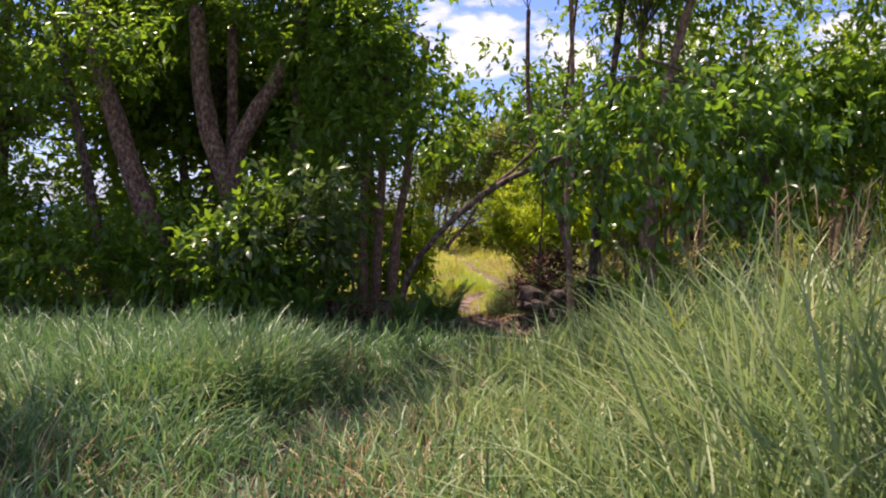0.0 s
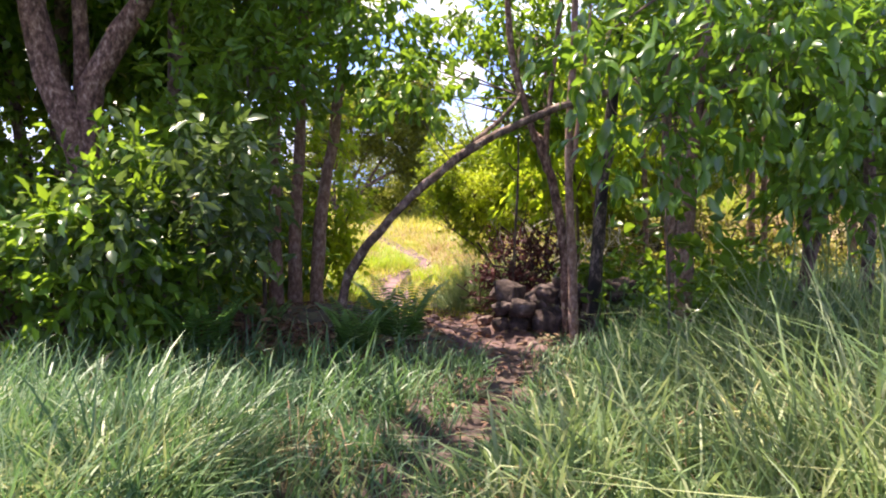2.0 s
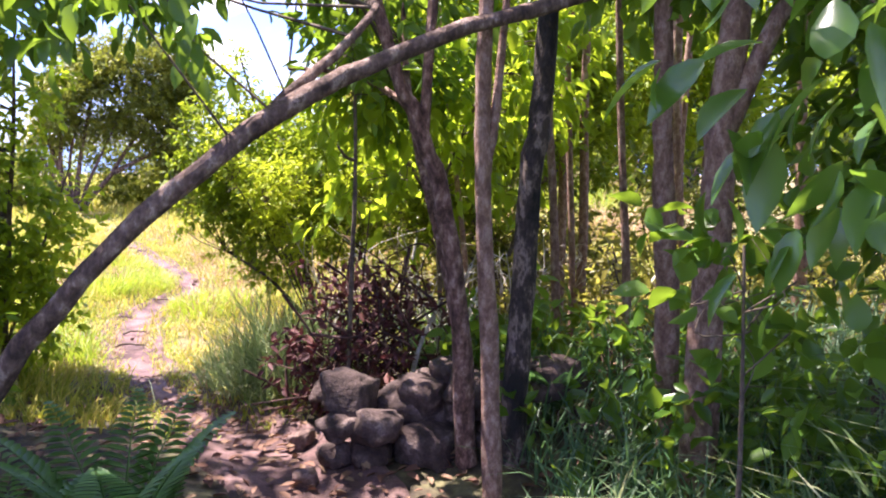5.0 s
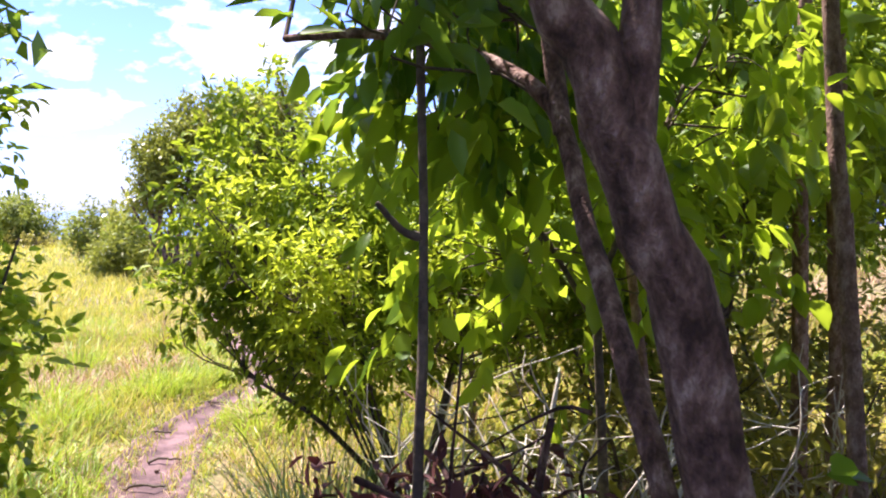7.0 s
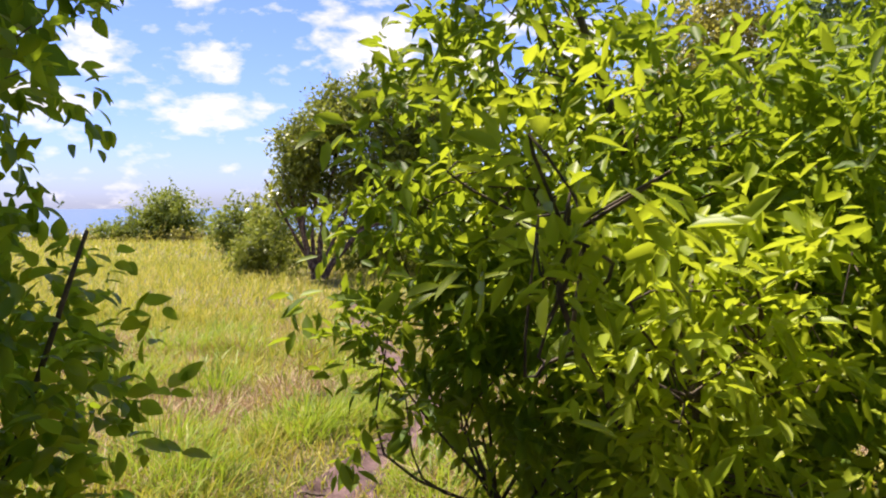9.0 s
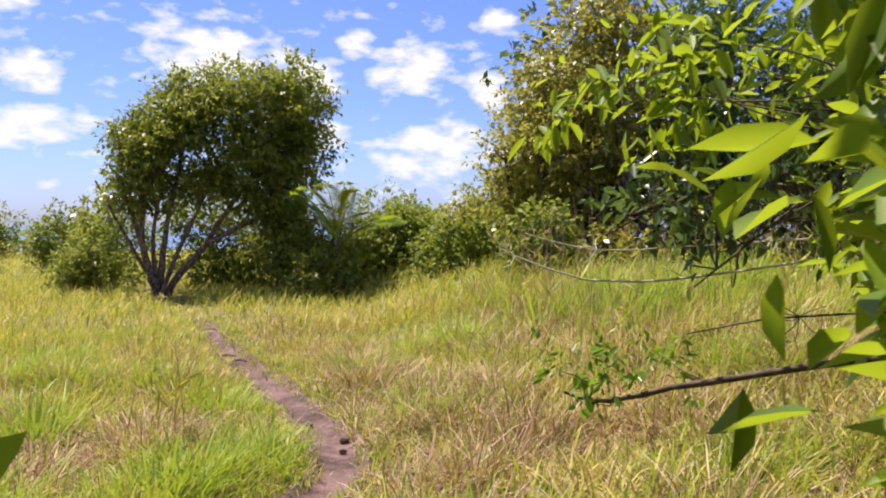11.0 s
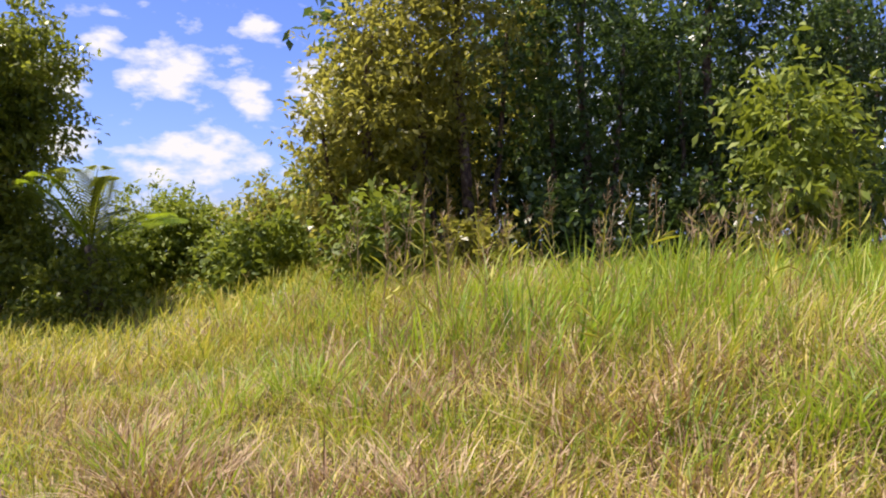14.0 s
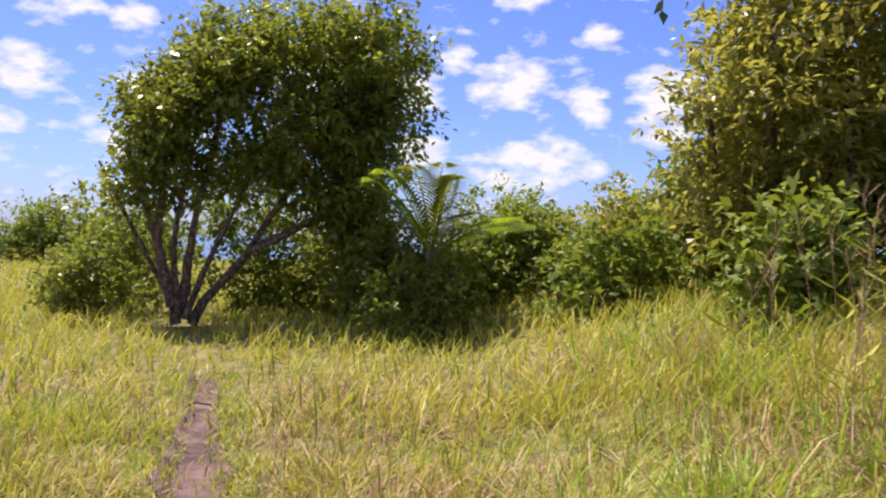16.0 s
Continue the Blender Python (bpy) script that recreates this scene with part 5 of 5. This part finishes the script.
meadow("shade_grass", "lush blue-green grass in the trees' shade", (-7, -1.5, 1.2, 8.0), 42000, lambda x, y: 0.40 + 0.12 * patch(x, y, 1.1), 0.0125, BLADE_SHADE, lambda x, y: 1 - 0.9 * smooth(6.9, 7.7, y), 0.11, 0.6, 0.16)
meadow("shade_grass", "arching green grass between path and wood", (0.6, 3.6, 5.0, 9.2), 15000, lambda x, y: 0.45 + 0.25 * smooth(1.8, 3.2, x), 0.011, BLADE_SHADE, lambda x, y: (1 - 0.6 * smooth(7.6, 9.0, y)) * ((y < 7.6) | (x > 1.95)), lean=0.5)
meadow("tall_grass", "tall pale green grass beside the path", (0.3, 0.3, 7.0, 4.4), 22000, lambda x, y: 0.55 + 0.9 * smooth(0.7, 2.6, x), 0.015, BLADE_TALL, lambda x, y: smooth(0.2, 0.9, x - np.interp(y, (-2, 3, 6), (0.8, -0.3, 0.9))), 0.12, 0.42)
meadow("dry_grass", "withered straw-coloured grass among the green", (-0.6, -0.2, 6.0, 5.2), 21000, lambda x, y: 0.35 + 0.3 * smooth(0.6, 3.0, x), 0.011, BLADE_DRY, lambda x, y: smooth(-0.1, 0.5, x - np.interp(y, (-2, 3, 6), (0.6, -0.4, 0.6))), 0.12, 0.7)
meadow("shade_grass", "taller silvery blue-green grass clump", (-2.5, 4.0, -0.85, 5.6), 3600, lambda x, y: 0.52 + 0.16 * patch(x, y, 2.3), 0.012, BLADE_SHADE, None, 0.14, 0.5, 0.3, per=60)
meadow("arching_grass", "broad arching grass blades with pale tips", (-2.6, 3.4, -0.8, 5.3), 1500, lambda x, y: 0.54 + 0 * x, 0.019, BLADE_TALL, None, 0.13, 0.4, 0.3, per=24, arch=1.3)
meadow("arching_grass", "broad arching grass blades beside the path", (0.3, 4.0, 3.2, 6.4), 1700, lambda x, y: 0.66 + 0.2 * smooth(1.2, 2.6, x), 0.019, BLADE_TALL, None, 0.13, 0.4, 0.35, per=24, arch=1.3)
meadow("tall_grass", "tall bright grass standing before the shrubs", (1.9, 4.7, 4.2, 6.3), 3600, lambda x, y: 0.75 + 0.4 * smooth(1.9, 2.8, x), 0.015, BLADE_TALL, None, 0.12, 0.35, 0.4, per=36, arch=1.1)
meadow("dry_grass", "pale straw tufts in the shaded grass", (-5, 0.5, 0.2, 6.5), 2600, lambda x, y: 0.38 + 0 * x, 0.009, BLADE_DRY, lambda x, y: patch(x, y, 1.4, 2), 0.1, 0.6)
meadow("field_grass", "sunlit yellow-green field grass", (-5, 9.6, 8, 24), 128000, lambda x, y: 0.17 + 0.17 * patch(x, y, 0.8) + 0.2 * smooth(2.2, 5.0, x) * smooth(14, 18, y), 0.011, BLADE_FIELD, lambda x, y: smooth(-3, 0.5, y - 9.6 - 2.2 * smooth(0.8, 2.0, x)) * (1 - 0.55 * patch(x, y, 0.9, 1)), 0.09, 0.32, 0.15)
meadow("field_grass", "sunlit yellow-green grass of the wide field", (-14, 23, 15, 38), 42000, lambda x, y: 0.34 + 0.15 * patch(x, y, 0.6) + 0.15 * smooth(2.5, 6, x), 0.018, BLADE_FIELD, None, lean=0.4, edge=0.13)
meadow("field_grass", "yellow-green grass of the far field", (-34, 36, 20, 66), 26000, lambda x, y: 0.40 + 0 * x, 0.05, BLADE_FIELD, None, lean=0.4, edge=0.05)
meadow("field_grass", "yellow-green grass beside the field path", (-20, 12, -4.5, 26), 16000, lambda x, y: 0.38 + 0 * x, 0.024, BLADE_FIELD, None, lean=0.4)
meadow("dry_grass", "dry straw-coloured grass patches in the field", (-4, 10.5, 9, 25), 46000, lambda x, y: 0.26 + 0.22 * smooth(2.2, 5.0, x) * smooth(14, 18, y), 0.009, BLADE_DRY, lambda x, y: smooth(0.2, 0.7, patch(x, y, 0.9, 1)) * smooth(-3, 0.5, y - 10.2 - 2.2 * smooth(0.8, 2.0, x)), 0.14, 0.75, 0.16)
meadow("field_grass", "yellow grass behind the bushes", (1.8, 12.6, 11, 16), 9000, lambda x, y: 0.4 + 0 * x, 0.016, BLADE_FIELD)
meadow("tall_field_grass", "tall unmown grass along the hedge", (2.6, 19.0, 15, 25), 13000, lambda x, y: 0.46 + 0.22 * patch(x, y, 1.2), 0.014, BLADE_LUSH, lambda x, y: smooth(-1.2, 0.6, y - np.interp(x, (3, 6, 15), (20.8, 21.5, 19.8)) + 1.2 * patch(x, y, 1.6, 3)) * (0.35 + 0.65 * patch(x, y, 2.2, 5)) * smooth(2.6, 4.6, x), 0.15, 0.28)
meadow("dry_grass", "tall dry brown grass along the hedge", (2.4, 18.5, 13, 24), 15000, lambda x, y: 0.4 + 0.25 * patch(x, y, 1.7, 2), 0.011, BLADE_DRY, lambda x, y: smooth(2.4, 4.5, x) * (0.3 + 0.7 * patch(x, y, 1.8, 1)), 0.16, 0.4)
meadow("matted_grass", "flattened brown dead grass in the field", (1.0, 14.2, 9, 21.5), 44000, lambda x, y: 0.32 + 0.12 * patch(x, y, 2.0), 0.0105, BLADE_DRY, lambda x, y: smooth(0.4, 0.75, patch(x, y, 0.75, 2.4)), 0.2, 1.3, 0.2)
meadow("lush_grass", "patches of fresh bright green grass in the field", (-5, 11.5, 9, 24), 24000, lambda x, y: 0.24 + 0.12 * patch(x, y, 1.3), 0.009, BLADE_LUSH, lambda x, y: smooth(0.45, 0.8, patch(x, y, 1.0, 4)) * smooth(-3, 0.5, y - 11.2 - 2.2 * smooth(0.8, 2.0, x)), 0.1, 0.28, 0.15)
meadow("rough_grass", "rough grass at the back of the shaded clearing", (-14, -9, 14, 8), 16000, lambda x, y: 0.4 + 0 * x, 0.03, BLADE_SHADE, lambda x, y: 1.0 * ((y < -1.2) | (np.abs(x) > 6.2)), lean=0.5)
meadow("tall_field_grass", "fluffy dry-green grass clump beside the path", (0.45, 9.9, 1.5, 11.2), 3600, lambda x, y: 0.62 + 0.2 * smooth(0.5, 1.0, x), 0.008, BLADE_TALL, None, 0.12, 0.4, 0.3)

meadow("straw_clumps", "matted pale straw clumps in the field grass", (1.2, 14.6, 8, 20.8), 17000, lambda x, y: 0.40 + 0 * x, 0.010, BLADE_DRY, None, 0.2, 1.0, 0.35, per=210)
meadow("straw_clumps", "matted pale straw clumps in the field grass", (-4, 12.5, 0.0, 21), 5200, lambda x, y: 0.34 + 0 * x, 0.009, BLADE_DRY, None, 0.2, 1.0, 0.4, per=170)
meadow("green_clumps", "fresh bright green clumps in the field grass", (-4.5, 12.5, 8, 21.5), 22000, lambda x, y: 0.40 + 0 * x, 0.010, BLADE_LUSH, None, 0.17, 0.55, 0.3, per=170)
meadow("verge_grass", "short green grass hanging over the path's edge", (-1.2, 9.4, 1.9, 26), 90000, lambda x, y: 0.15 + 0 * x, 0.006, BLADE_LUSH, lambda x, y: 0.9 * (off_track(x, y) < 0.42) * (0.35 + 0.65 * patch(x, y, 2.6)), lean=0.6, edge=0.17)
meadow("verge_grass", "short dry grass along the path's edge", (-1.2, 9.4, 1.9, 26), 40000, lambda x, y: 0.15 + 0 * x, 0.005, BLADE_DRY, lambda x, y: 0.9 * (off_track(x, y) < 0.36) * (1 - 0.7 * patch(x, y, 2.6)), lean=0.8, edge=0.15)


meadow("short_straw", "short broken pale straws through the field grass", (-4, 11.5, 9, 22), 60000, lambda x, y: 0.2 + 0.2 * smooth(2.2, 5.0, x), 0.0065, BLADE_DRY, lambda x, y: 0.35 + 0.65 * patch(x, y, 1.4, 3), 0.25, 1.2, 0.22)
meadow("tall_field_grass", "tall fresh grass standing up before the hedge", (3.2, 17.8, 10, 21.2), 6500, lambda x, y: 0.62 + 0.25 * patch(x, y, 2.0, 1), 0.014, BLADE_LUSH, lambda x, y: smooth(3.2, 4.6, x) * (0.2 + 0.8 * patch(x, y, 1.5, 2)), 0.1, 0.16, 0.3, per=40, arch=0.5)


def reed(x, y, tall, seed):
    z = float(height(x, y))
    r_ = np.random.default_rng(seed)
    dx, dy = r_.normal(0, 0.12, 2)
    t_ = thing("reed_stalk", "tall dry grass stalk with a feathery seed head", "grass stalk", (x, y, z), "seed stalks")
    line = [(0, 0, -0.02), (dx * 0.3, dy * 0.3, tall * 0.5), (dx, dy, tall)]
    part("stalk", mesh("stalk", *tube(line, 0.005, 0.0025, 4, 0, 3), BLADE_DRY), t_)
    k_ = 11
    s_ = r_.uniform(0.72, 1.0, k_)
    at_ = np.stack([dx * s_ ** 2, dy * s_ ** 2, tall * s_], -1)
    al_ = np.c_[r_.normal(0.25, 0.5, k_), r_.normal(0, 0.5, k_), r_.uniform(0.5, 1.2, k_)]
    part("seed_head", mesh("seed_head", *leaf_cloud(at_, al_, r_.normal(size=(k_, 3)), r_.uniform(0.08, 0.18, k_), np.full(k_, 0.006), False), BLADE_DRY), t_, kind="stuff")
    k_ = 4
    s_ = r_.uniform(0.25, 0.7, k_)
    at_ = np.stack([dx * s_ ** 2, dy * s_ ** 2, tall * s_], -1)
    for w_ in range(k_):
        part("blade", mesh("blade", *leaf_cloud(at_[w_ : w_ + 1], np.r_[r_.normal(0, 1, 2), 0.8][None], r_.normal(size=(1, 3)), r_.uniform(0.2, 0.35, 1), np.full(1, 0.014), True), BLADE_FIELD), t_)


for q in range(78):
    x = rng.uniform(3.6, 12)
    reed(x, float(np.interp(x, (3, 6, 15), (21.0, 21.8, 20.2))) + rng.normal(0, 1.1), rng.uniform(0.85, 1.4), q)
for q in range(40):
    x = rng.uniform(3.9, 9.5)
    reed(x, rng.uniform(18.4, 20.6), rng.uniform(0.65, 1.0), 300 + q)
for q in range(26):
    reed(rng.uniform(1.8, 5.5), rng.uniform(1.6, 5.0), rng.uniform(1.2, 1.75), 100 + q)
for q, (x, y) in enumerate(((-0.25, 17.4), (-0.3, 17.6), (-0.4, 17.5), (-0.2, 17.7))):
    reed(x, y, 0.75, 200 + q)

# This tuft's brighter blade colour stands in for a patch of sunlight.
gt = new("grass_tuft", mesh("grass_tuft", *blades(np.array((-1.67, 4.15)) + rng.normal(0, 0.09, (90, 2)), rng.uniform(0.3, 0.55, 90), np.full(90, 0.011), 0.4), BLADE_LUSH))
tagged(gt, "grass tuft with a patch of sun put into its yellow-green", "grass")
